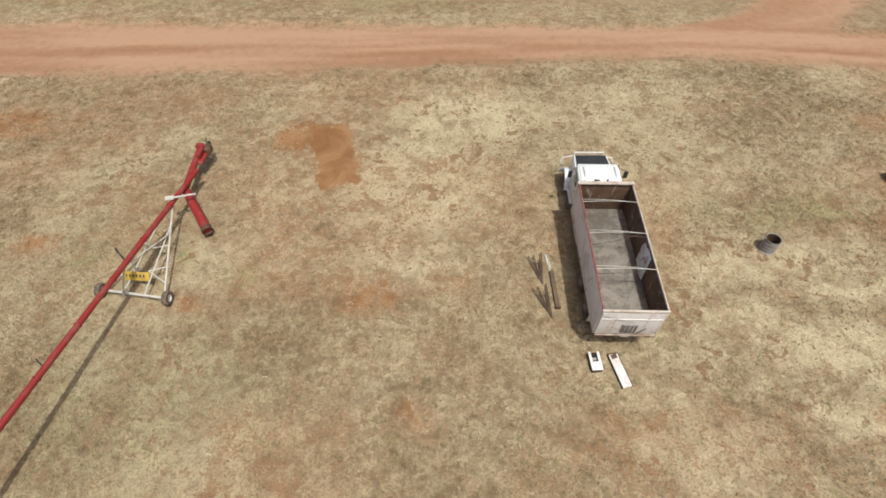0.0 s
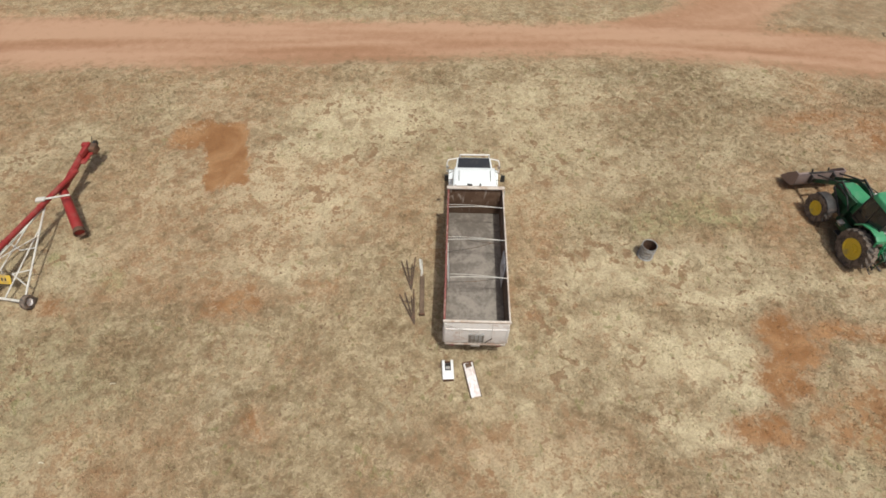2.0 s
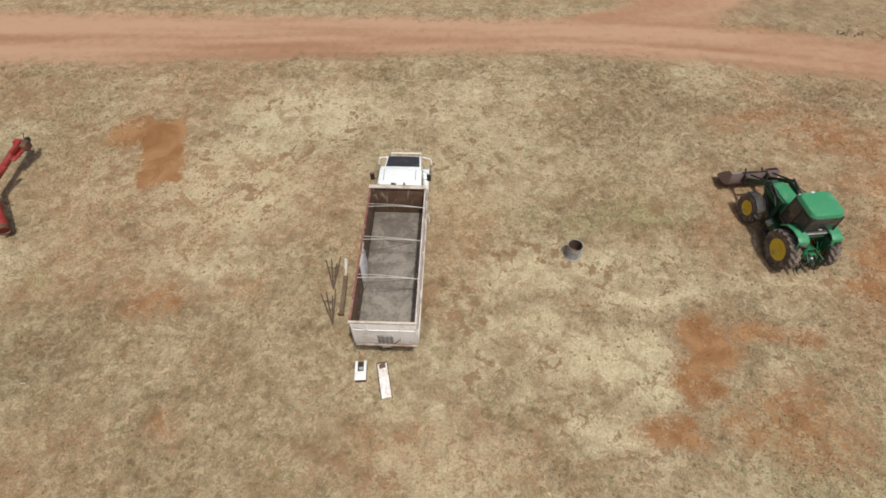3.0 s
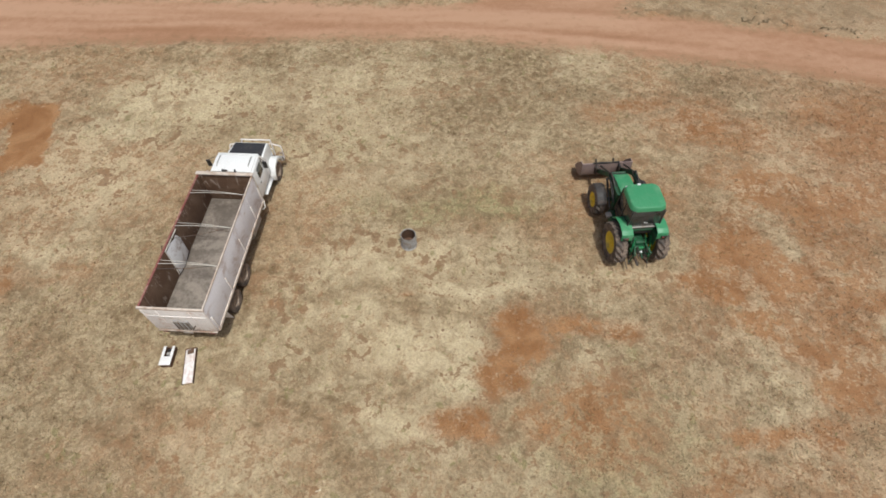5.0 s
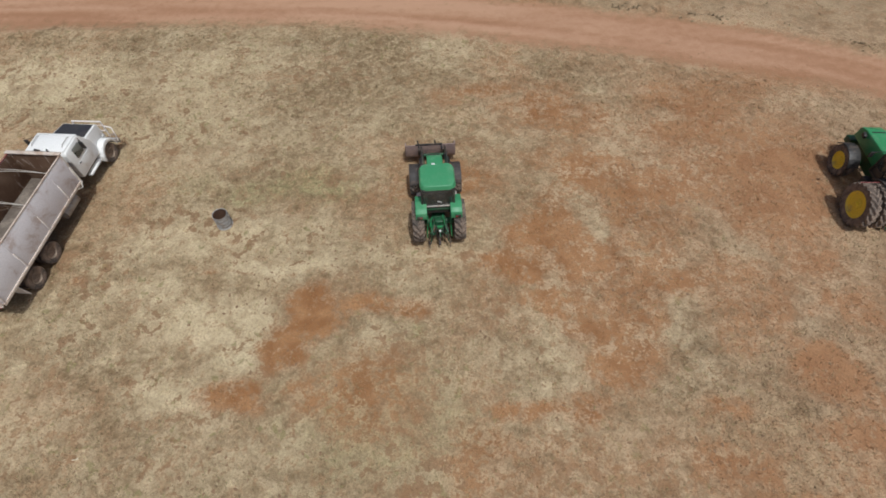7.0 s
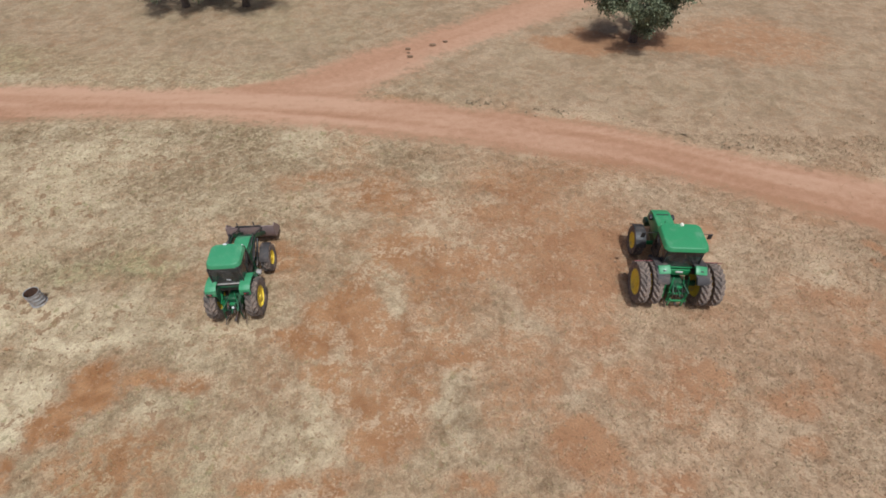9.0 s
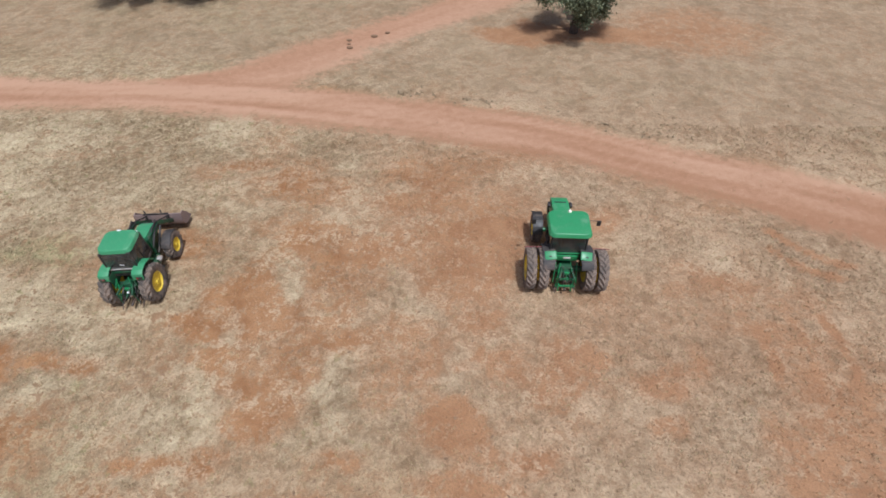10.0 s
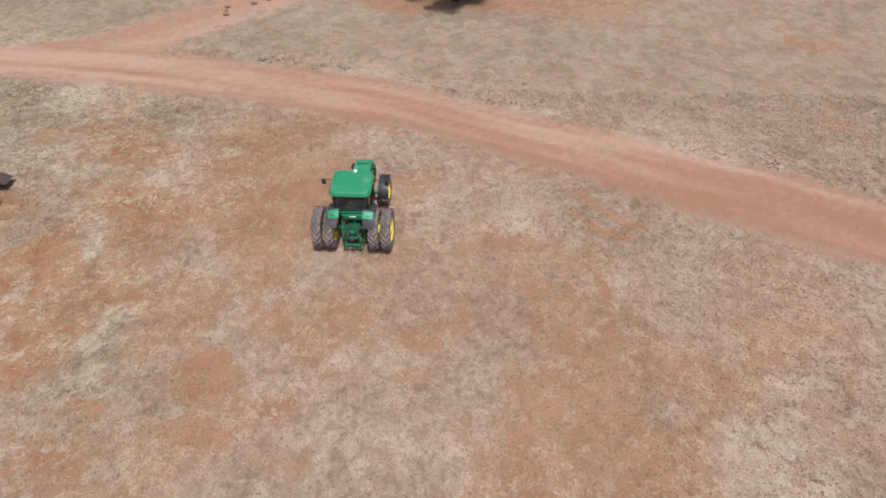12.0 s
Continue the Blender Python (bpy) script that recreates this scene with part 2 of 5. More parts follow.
ROOFGREEN = surface("green_roof", (0.038, 0.235, 0.086), (0.10, 0.26, 0.13), 0.25, 0.45, coat=0.15)
DARKGREEN = surface("dark_green_paint", (0.012, 0.075, 0.03), (0.06, 0.06, 0.04), 0.35, 0.5)
YELLOW = surface("yellow_rim", (0.82, 0.60, 0.04), (0.5, 0.36, 0.1), 0.25, 0.5)
BUCKET = surface("scoured_bucket_steel", (0.265, 0.20, 0.19), (0.33, 0.24, 0.205), 0.5, 0.55, 0.25)
RED = surface("red_auger_paint", (0.27, 0.022, 0.019), (0.25, 0.06, 0.045), 0.35, 0.5)
SIGN = surface("yellow_sign", (0.66, 0.42, 0.035), (0.42, 0.28, 0.09), 0.45, 0.5)
GALV = surface("weathered_galvanised", (0.335, 0.33, 0.315), (0.24, 0.195, 0.155), 0.45, 0.65, 0.2, scale=4)
RUSTIN = surface("dark_rust", (0.09, 0.05, 0.03), (0.16, 0.08, 0.045), 0.5, 0.9)
TIMBER = surface("weathered_brown_rail", (0.17, 0.11, 0.07), (0.09, 0.06, 0.04), 0.4, 0.85, fine=12)
ROD = surface("rusty_rod", (0.10, 0.065, 0.043), (0.17, 0.095, 0.058), 0.4, 0.8)
SCUFFED = surface("scuffed_white_deck", (0.78, 0.75, 0.72), (0.58, 0.43, 0.38), 0.45, 0.55, 0.0, scale=3.5)
BRIGHT = surface("bright_aluminium", (0.82, 0.80, 0.77), (0.62, 0.52, 0.46), 0.2, 0.45, 0.1)
DARKGLASS = glass("tinted_glass", (0.30, 0.31, 0.29))
PALERUBBER = surface("clay_dusted_rubber", (0.105, 0.084, 0.070), (0.235, 0.178, 0.138), 0.62, 0.95, scale=3)
LAMPRED = surface("red_lens", (0.20, 0.022, 0.018), (0.16, 0.05, 0.04), 0.3, 0.3)
MAROON = surface("dull_maroon_paint", (0.21, 0.045, 0.045), (0.15, 0.07, 0.06), 0.3, 0.6)
BEACON = surface("pale_beacon_dome", (0.85, 0.82, 0.66), (0.7, 0.6, 0.4), 0.1, 0.2)
LENS = surface("clear_lamp_lens", (0.7, 0.7, 0.68), (0.5, 0.48, 0.45), 0.1, 0.12)
SEATCLOTH = surface("dark_seat_cloth", (0.03, 0.03, 0.03), (0.07, 0.06, 0.05), 0.3, 0.9)


# ---- mesh tools ----
def link(name, bm, material, parent=None, label="", smooth=False):
    me = bpy.data.meshes.new(name)
    bm.normal_update()
    bm.to_mesh(me)
    bm.free()
    me.materials.append(material)
    if smooth:
        me.polygons.foreach_set("use_smooth", [True] * len(me.polygons))
        me.set_sharp_from_angle(angle=radians(38))
    ob = new(name, me)
    if parent:
        ob.parent = parent
    if label:
        ob["label"] = label
    return ob


def part(name, bm, material, parent, label=""):
    return link(name, bm, material, parent, label, True)


def thing(name, m, label, category, group=""):
    ob = new(name)
    ob.matrix_world = m
    ob.empty_display_size = 0.3
    return tagged(ob, label, category, group)


def box(sx, sy, sz, at=(0, 0, 0), rot=(0, 0, 0), bevel=0.012):
    """A box with bevelled edges, centred on at."""
    bm = bmesh.new()
    bmesh.ops.create_cube(bm, size=1)
    bmesh.ops.scale(bm, vec=(sx, sy, sz), verts=bm.verts)
    b = min(bevel, 0.3 * min(sx, sy, sz))
    if b > 0:
        bmesh.ops.bevel(bm, geom=bm.edges[:], offset=b, segments=2, affect="EDGES", profile=0.5)
    bmesh.ops.transform(bm, matrix=pose(*at, *rot), verts=bm.verts)
    return bm


def prism(outline, x0, x1, bevel=0.02):
    """A profile in the y-z plane, drawn out along x."""
    bm = bmesh.new()
    f = bm.faces.new([bm.verts.new((x0, y, z)) for y, z in outline])
    ext = bmesh.ops.extrude_face_region(bm, geom=[f])
    bmesh.ops.translate(bm, vec=(x1 - x0, 0, 0), verts=[v for v in ext["geom"] if isinstance(v, bmesh.types.BMVert)])
    bmesh.ops.recalc_face_normals(bm, faces=bm.faces[:])
    if bevel:
        bmesh.ops.bevel(bm, geom=bm.edges[:], offset=bevel, segments=2, affect="EDGES", profile=0.5)
    return bm


def bar(a, b, r, r2=None, seg=10):
    """A round bar from a to b."""
    a, b = Vector(a), Vector(b)
    bm = bmesh.new()
    bmesh.ops.create_cone(bm, cap_ends=True, segments=seg, radius1=r, radius2=r if r2 is None else r2, depth=(b - a).length)
    bmesh.ops.transform(bm, matrix=Matrix.Translation((a + b) / 2) @ (b - a).to_track_quat("Z", "Y").to_matrix().to_4x4(), verts=bm.verts)
    return bm


def beam(a, b, w, h, bevel=0.008):
    """A rectangular bar from a to b."""
    a, b = Vector(a), Vector(b)
    bm = box(w, h, (b - a).length, bevel=bevel)
    bmesh.ops.transform(bm, matrix=Matrix.Translation((a + b) / 2) @ (b - a).to_track_quat("Z", "Y").to_matrix().to_4x4(), verts=bm.verts)
    return bm


def lathe(profile, axis="X", seg=32, at=(0, 0, 0), closed=False):
    """A profile of (along, radius) turned about an axis."""
    bm = bmesh.new()
    rings = []
    for along, r in profile:
        ring = []
        for i in range(seg):
            a = 2 * math.pi * i / seg
            c, s = r * math.cos(a), r * math.sin(a)
            p = {"X": (along, c, s), "Y": (c, along, s), "Z": (c, s, along)}[axis]
            ring.append(bm.verts.new(Vector(p) + Vector(at)))
        rings.append(ring)
    pairs = list(zip(rings, rings[1:])) + ([(rings[-1], rings[0])] if closed else [])
    for p, q in pairs:
        for i in range(seg):
            j = (i + 1) % seg
            bm.faces.new((p[i], p[j], q[j], q[i]))
    bmesh.ops.recalc_face_normals(bm, faces=bm.faces[:])
    return bm


def join(*meshes):
    """One bmesh out of several."""
    out = bmesh.new()
    for bm in meshes:
        me = bpy.data.meshes.new("tmp")
        bm.to_mesh(me)
        bm.free()
        out.from_mesh(me)
        bpy.data.meshes.remove(me)
    return out


def pipe(points, r, seg=8):
    """Round bars end to end through points, with ball joints."""
    pieces = []
    for a, b in zip(points, points[1:]):
        pieces.append(bar(a, b, r, seg=seg))
    for p in points[1:-1]:
        bm = bmesh.new()
        bmesh.ops.create_icosphere(bm, subdivisions=1, radius=r * 1.03, matrix=Matrix.Translation(p))
        pieces.append(bm)
    return join(*pieces)


def tyre(parent, x, y, r, w, rim_r, rubber, rim_mat, out=1, lugs=0, name="tyre", dish=0.35):
    """A tyre whose outer face looks along out * x, with its rim and hub under it."""
    h = w / 2
    side = [(-0.8, rim_r), (-1.0, rim_r + (r - rim_r) * 0.35), (-0.99, r * 0.86)]
    tread = [(u, r * (0.985 - 0.045 * abs(u) ** 3)) for u in np.linspace(-0.96, 0.96, 13)]
    prof = side + tread + [(-u, q) for u, q in reversed(side)] + [(0, rim_r * 0.98)]
    seg = lugs * 8 if lugs else 40
    bm = bmesh.new()
    rings = []
    for i in range(seg):
        a = 2 * math.pi * i / seg
        ring = []
        for k, (u, q) in enumerate(prof):
            if lugs and 3 <= k < 16:
                phase = (i / 8 + abs(u) * 0.95 + (0.5 if u > 0 else 0)) % 1
                q += r * 0.05 if phase < 0.45 else -r * 0.02
            ring.append(bm.verts.new((u * h, q * math.cos(a), q * math.sin(a))))
        rings.append(ring)
    for p, q in zip(rings, rings[1:] + rings[:1]):
        for k in range(len(prof)):
            m = (k + 1) % len(prof)
            bm.faces.new((p[k], p[m], q[m], q[k]))
    bmesh.ops.recalc_face_normals(bm, faces=bm.faces[:])
    bms = [bm]
    t = part(name, join(*bms), rubber, parent)
    t.location = (x, y, r * (1.03 if lugs else 0.985))
    f = out * h
    rim = [(f * 0.82, rim_r * 1.0), (f * 0.86, rim_r * 0.93), (f * dish, rim_r * 0.86), (f * (dish - 0.1), rim_r * 0.45), (f * (dish + 0.1), rim_r * 0.40), (f * (dish + 0.1), 0.001)]
    back = [(-f * 0.8, rim_r), (-f * 0.6, rim_r * 0.9), (-f * 0.2, rim_r * 0.5), (-f * 0.2, 0.001)]
    rm = part("rim", join(lathe(rim, "X", 28), lathe(back, "X", 28)), rim_mat, t)
    nuts = [lathe([(f * dish, rim_r * 0.22), (f * (dish + 0.3), rim_r * 0.2), (f * (dish + 0.3), 0.001)], "X", 14)]
    for i in range(8):
        a = 2 * math.pi * i / 8
        nuts.append(bar((f * (dish - 0.1), rim_r * 0.33 * math.cos(a), rim_r * 0.33 * math.sin(a)), (f * (dish + 0.18), rim_r * 0.33 * math.cos(a), rim_r * 0.33 * math.sin(a)), rim_r * 0.045, seg=6))
    part("hub", join(*nuts), rim_mat, t)
    return t


# ---- ground ----
TABLE = np.random.RandomState(7).rand(8, 256, 256)


def lattice(x, y, seed):
    x, y = np.asarray(x, float), np.asarray(y, float)
    i, j = np.floor(x).astype(int), np.floor(y).astype(int)
    u, v = x - i, y - j
    u, v = u * u * (3 - 2 * u), v * v * (3 - 2 * v)
    g = TABLE[seed % 8]
    a, b = g[i % 256, j % 256], g[(i + 1) % 256, j % 256]
    c, d = g[i % 256, (j + 1) % 256], g[(i + 1) % 256, (j + 1) % 256]
    return (a * (1 - u) + b * u) * (1 - v) + (c * (1 - u) + d * u) * v


def fbm(x, y, size, seed=0, octaves=4):
    total, amp, norm = 0, 1.0, 0
    for k in range(octaves):
        total = total + amp * lattice(np.asarray(x) / size * 2 ** k + 17.3 * k, np.asarray(y) / size * 2 ** k + 9.1 * k, seed + k)
        norm += amp
        amp *= 0.55
    return total / norm


def smooth(v, low, high):
    t = np.clip((v - low) / (high - low), 0, 1)
    return t * t * (3 - 2 * t)


# bare red soil, washed-out straw and greener grass: centre, half widths, strength
SOIL_YARD = [(-27, 25.5, 3.3, 2.2, 0.6), (-24.7, 21.4, 1.4, 1, 0.5), (-21.1, 15.7, 1.5, 1, 0.6), (-12.3, 12.2, 1.3, 0.7, 0.55), (-9.3, 24.2, 1.3, 1.4, 0.95),
             (-8.8, 13.4, 1.1, 1.5, 0.48), (-5.6, 16.1, 1.1, 1.6, 0.45), (-4.6, 12.8, 2.1, 1.6, 0.6), (-1.8, 7.3, 1.1, 0.8, 0.55), (-0.3, 13.4, 1.7, 1.1, 0.48),
             (0, 21.2, 1.3, 1, 0.45), (7.4, 6.3, 1.1, 0.8, 0.5), (8.6, 5.7, 0.6, 0.4, 0.4), (9, 12.2, 1, 0.6, 0.45), (10.6, 11.7, 1, 0.6, 0.35), (14.8, 26.5, 4.3, 0.8, 0.4)]
SOIL_DRUM = [(23, 7.5, 3.4, 2.4, 0.48), (15.2, 12.5, 0.6, 0.3, 0.45), (17.2, 7, 1.3, 0.6, 0.6), (18.1, 7, 1, 0.8, 0.7), (19.2, 9.2, 1.4, 1.1, 0.75), (20, 10.9, 1.4, 1.3, 0.95), (20.8, 7.3, 1.4, 1, 0.5),
             (21.8, 14.7, 0.4, 0.3, 0.6), (22.4, 11.4, 1.4, 0.5, 0.68), (22.6, 6.5, 1.3, 0.6, 0.4), (24.4, 11.1, 1.5, 0.7, 0.5), (25.5, 25.2, 2.2, 0.8, 0.4), (27.6, 25.9, 3.2, 1, 0.5)]
SOIL_LOADER = [(28.7, 13.4, 1.7, 1, 0.75), (28.8, 24.4, 1.4, 1.2, 0.5), (28.9, 7, 1.5, 0.5, 0.65), (30.4, 15.3, 2, 1.6, 0.72), (30.5, 11.7, 2.3, 1.1, 0.6), (31, 6.9, 1.3, 0.7, 0.6),
               (31.2, 25.3, 2, 1.8, 0.45), (31.9, 13.9, 1.5, 1.5, 0.7), (31.9, 20.2, 3.6, 2.1, 0.46), (32.2, 22.6, 2.4, 1.3, 0.48), (32.2, 10.4, 1.6, 0.9, 0.58), (33, 19.6, 3.0, 2.0, 0.58),
               (33.2, 8.1, 1.3, 1.1, 0.5), (33.6, 11, 1.8, 0.9, 0.55), (35.2, 12.9, 2.2, 1, 0.6), (36, 18.6, 2.4, 1.6, 0.55), (36.7, 7.6, 1.3, 0.5, 0.6), (37.6, 23.2, 3.1, 1.4, 0.36), (37.8, 9.9, 1.4, 0.7, 0.5)]
SOIL_DUAL = [(40.8, 9.4, 1.3, 0.8, 0.8), (41.1, 8.7, 1.4, 0.9, 0.78), (41.2, 11.8, 1, 0.5, 0.5), (41.5, 6.6, 2, 0.8, 0.75), (42.8, 6.5, 1.7, 0.6, 0.6), (43.6, 17, 0.7, 0.8, 0.75),
             (44.3, 7.7, 1.6, 0.9, 0.65), (45.2, 5.2, 1.3, 0.4, 0.5), (47.2, 12.1, 1, 0.7, 0.68), (49.6, 9.3, 1.1, 0.7, 0.65), (50.1, 11.3, 2, 0.8, 0.6), (51.8, 16.4, 1.6, 1.1, 0.42),
             (53.8, 8.7, 0.7, 1.1, 0.55), (55.6, 14, 2.4, 0.9, 0.55), (56.2, 13, 1.8, 1.2, 0.5), (59.6, 11, 1, 0.5, 0.5), (64.5, 10.3, 1.4, 0.6, 0.6)]
SOIL_BEYOND = [(76.9, 26.5, 2.1, 1.5, 0.55), (47.5, 45.2, 5, 2.2, 1.0), (55, 45.2, 4.5, 2.4, 0.95), (61, 46, 9, 6, 0.6), (79, 38, 4, 1.6, 0.6)]
PALE_WEST = [(9.5, 5.2, 3.2, 1.8, 0.55), (10, 21.5, 6, 4, 0.5), (14, 14.5, 5, 2, 0.55), (12, 27.5, 7, 2.5, 0.5), (20.5, 22, 4, 3, 0.35), (-16.9, 23.8, 3.3, 2, 0.4), (-9, 28.7, 2.9, 1.1, 0.5), (-3, 10.1, 1.4, 1.3, 0.4), (-2.2, 19.8, 4.2, 3.6, 0.95), (-2.5, 14.9, 2.6, 1.4, 0.65), (0.8, 25.8, 6, 3, 0.85), (-9, 20, 3, 3, 0.4), (10, 26, 4, 2.5, 0.5), (11, 6.1, 1.7, 0.9, 0.5),
             (12.2, 11.1, 3.1, 1.6, 0.5), (15.1, 7.1, 1.9, 1.2, 0.65), (15.6, 9.9, 2.6, 1.2, 0.85), (17.6, 8.5, 1.6, 0.9, 0.7), (18.2, 13, 3, 0.5, 0.8), (22.9, 9.5, 1.1, 1.3, 0.5), (24.2, 13.7, 3.2, 0.5, 0.65)]
PALE_EAST = [(26.6, 13.8, 2, 0.6, 0.7), (28.1, 6.1, 1.3, 0.5, 0.5), (29.1, 28.1, 1.6, 0.8, 0.7), (29.4, 7.4, 1.3, 0.6, 0.55), (30.3, 12.4, 1, 0.4, 0.6), (30.5, 8.9, 1.1, 0.6, 0.65), (35.2, 14, 1.1, 0.6, 1.1),
             (37.9, 10.1, 1.6, 0.5, 0.45), (38.9, 14, 0.9, 0.35, 1.1), (42.8, 13, 1.7, 1.2, 0.55), (46.4, 9.9, 1.3, 0.9, 0.75), (46.4, 5.9, 1.3, 0.6, 0.5), (58.5, 13.6, 1.3, 1.6, 0.45), (58.7, 10.1, 1.4, 1, 0.5),
             (63.5, 19.1, 2.1, 0.6, 0.5), (76.3, 32.2, 1.2, 0.6, 0.6), (77.7, 29.5, 1.9, 0.7, 0.6), (25.4, 5, 1.2, 0.5, 0.4)]
LUSH = [(-13, 8, 7, 5, 0.5), (-17, 17, 5, 4, 0.45), (60, 8, 7, 5, 0.42), (23.5, 6.5, 5, 3.2, 0.6), (-17.8, 14.8, 1.1, 0.6, 0.8), (-12.8, 14.9, 0.5, 0.5, 1.2), (-10.2, 13.9, 0.6, 0.6, 0.9), (-7.2, 5.7, 0.6, 0.5, 0.5), (6.7, 6.7, 0.6, 0.4, 0.5), (11.5, 22.1, 1.6, 1, 0.45), (12.2, 18.4, 2, 1.3, 0.55),
        (15.4, 18, 1.6, 1.2, 0.65), (18.2, 18.1, 2.9, 1.5, 0.8), (19.9, 17.6, 1.7, 0.9, 0.8), (21.1, 18.4, 1.1, 0.6, 0.6), (21.6, 8.2, 1.3, 0.5, 0.45), (22.6, 7.1, 1.3, 0.6, 0.35), (25.1, 10.1, 0.6, 0.5, 0.7),
        (39, 6, 5, 2.5, 0.5), (41.1, 7.5, 0.8, 0.4, 0.4), (51.7, 38.3, 4.5, 2.4, 0.6), (54.8, 7.6, 1.8, 1, 0.45), (65.9, 24.5, 2, 0.8, 0.5), (72.9, 21.4, 1.9, 0.7, 0.9)]
ROAD_LOW = [(-60, 29), (-13, 30.7), (0, 31.3), (15, 32), (26, 30.8), (38, 28.8), (45.2, 27.2), (53.3, 24.2), (58, 22.2), (65, 18.4), (74, 14.8), (120, -6)]
ROAD_UP = [(-60, 38), (-14, 37.2), (0, 36.8), (17, 36.8), (29, 35.7), (37.8, 34.2), (45.9, 32.2), (54.7, 28.9), (65, 24.9), (75.3, 20.7), (120, 0)]

BRANCH_Y = [36.6, 37.7, 38.6, 40, 42.5, 45.2, 48, 50.5, 54, 90]
BRANCH_LEFT = [16, 20, 22.3, 23.8, 26.8, 30.6, 34, 37, 41, 90]
BRANCH_RIGHT = [28.8, 30, 30.8, 32.1, 34.3, 37.2, 41.3, 44.6, 49, 99]


def spots(x, y, rows, warp=2.2):
    dx = (fbm(x, y, 2.6, 3, 5) - 0.5) * warp * 2 + (fbm(x, y, 0.8, 1, 2) - 0.5) * warp * 0.4
    dy = (fbm(x, y, 2.6, 5, 5) - 0.5) * warp * 1.6 + (fbm(x, y, 0.8, 7, 2) - 0.5) * warp * 0.4
    best = np.zeros_like(x)
    for cx, cy, rx, ry, k in rows:
        d = np.hypot((x + dx - cx) / rx, (y + dy - cy) / ry)
        best = np.maximum(best, k * (1 - smooth(d, 0.2, 1.75)))
    return best


def road_at(x, y):
    """How much a place belongs to the dirt track or its branch, 0 to 1."""
    wob = (fbm(x, y, 3.0, 2) - 0.5) * 1.2
    low = np.interp(x, [p[0] for p in ROAD_LOW], [p[1] for p in ROAD_LOW])
    up = np.interp(x, [p[0] for p in ROAD_UP], [p[1] for p in ROAD_UP])
    main = smooth(y - low + wob, -1.5, 1.9) * smooth(up - y + wob, -1.1, 1.3)
    left = np.interp(y, BRANCH_Y, BRANCH_LEFT)
    right = np.interp(y, BRANCH_Y, BRANCH_RIGHT)
    side = smooth(x - left + 2 * wob, -3.2, 2.6) * smooth(right - x + 2 * wob, -3.2, 2.4) * smooth(y, 33.5, 35.3)
    return np.maximum(main, side)


def ruts_at(x, y):
    """Light and dark bands that run along the track."""
    low = np.interp(x, [p[0] for p in ROAD_LOW], [p[1] for p in ROAD_LOW])
    up = np.interp(x, [p[0] for p in ROAD_UP], [p[1] for p in ROAD_UP])
    v = (y - low) / (up - low)
    drift = (fbm(x, y, 7.0, 5, 3) - 0.5) * 0.18
    along = 0.72 * fbm(x * 0.05, (v + drift) * 4.5, 1.0, 1, 4) + 0.28 * fbm(x * 0.14, (v + drift) * 12, 1.0, 4, 3)
    along = along - (0.05 + 0.15 * smooth(x, 28, 40)) * np.exp(-((v - 0.08) / 0.13) ** 2) - 0.12 * smooth(x, 57, 70) * smooth(0.9 - v, 0, 0.4) - 0.15 * smooth(x, 28, 34) * np.exp(-((v - 1.0) / 0.07) ** 2) + 0.10 * np.exp(-((v - 0.55) / 0.28) ** 2)
    left = np.interp(y, BRANCH_Y, BRANCH_LEFT)
    return along + (0.38 + 0.3 * fbm(y * 0.07, (x - left) * 0.4, 1.0, 3, 4) - along) * smooth(y - up, -0.6, 1.4)


def wheel_marks(x, y):
    """Pairs of old tyre tracks pressed into the grass: from, to, bow."""
    best = np.zeros_like(x)
    for x0, y0, x1, y1, bow in ((56.2, 9.5, 56.9, 15.0, 0.5), (57.9, 9.5, 58.4, 15.2, 0.5), (61.0, 17.2, 57.6, 19.6, -0.6), (62.0, 18.0, 58.0, 21.0, -0.6), (55.0, 10.8, 55.1, 14.4, 0.2)):
        dx, dy = x1 - x0, y1 - y0
        ln = math.hypot(dx, dy)
        u = ((x - x0) * dx + (y - y0) * dy) / ln ** 2
        off = ((x - x0) * dy - (y - y0) * dx) / ln - bow * 4 * u * (1 - u) + (fbm(x, y, 0.8, 2, 3) - 0.5) * 0.4
        best = np.maximum(best, (1 - smooth(np.abs(off), 0.12, 0.4)) * smooth(u, -0.05, 0.1) * smooth(1 - u, -0.05, 0.1))
    return best


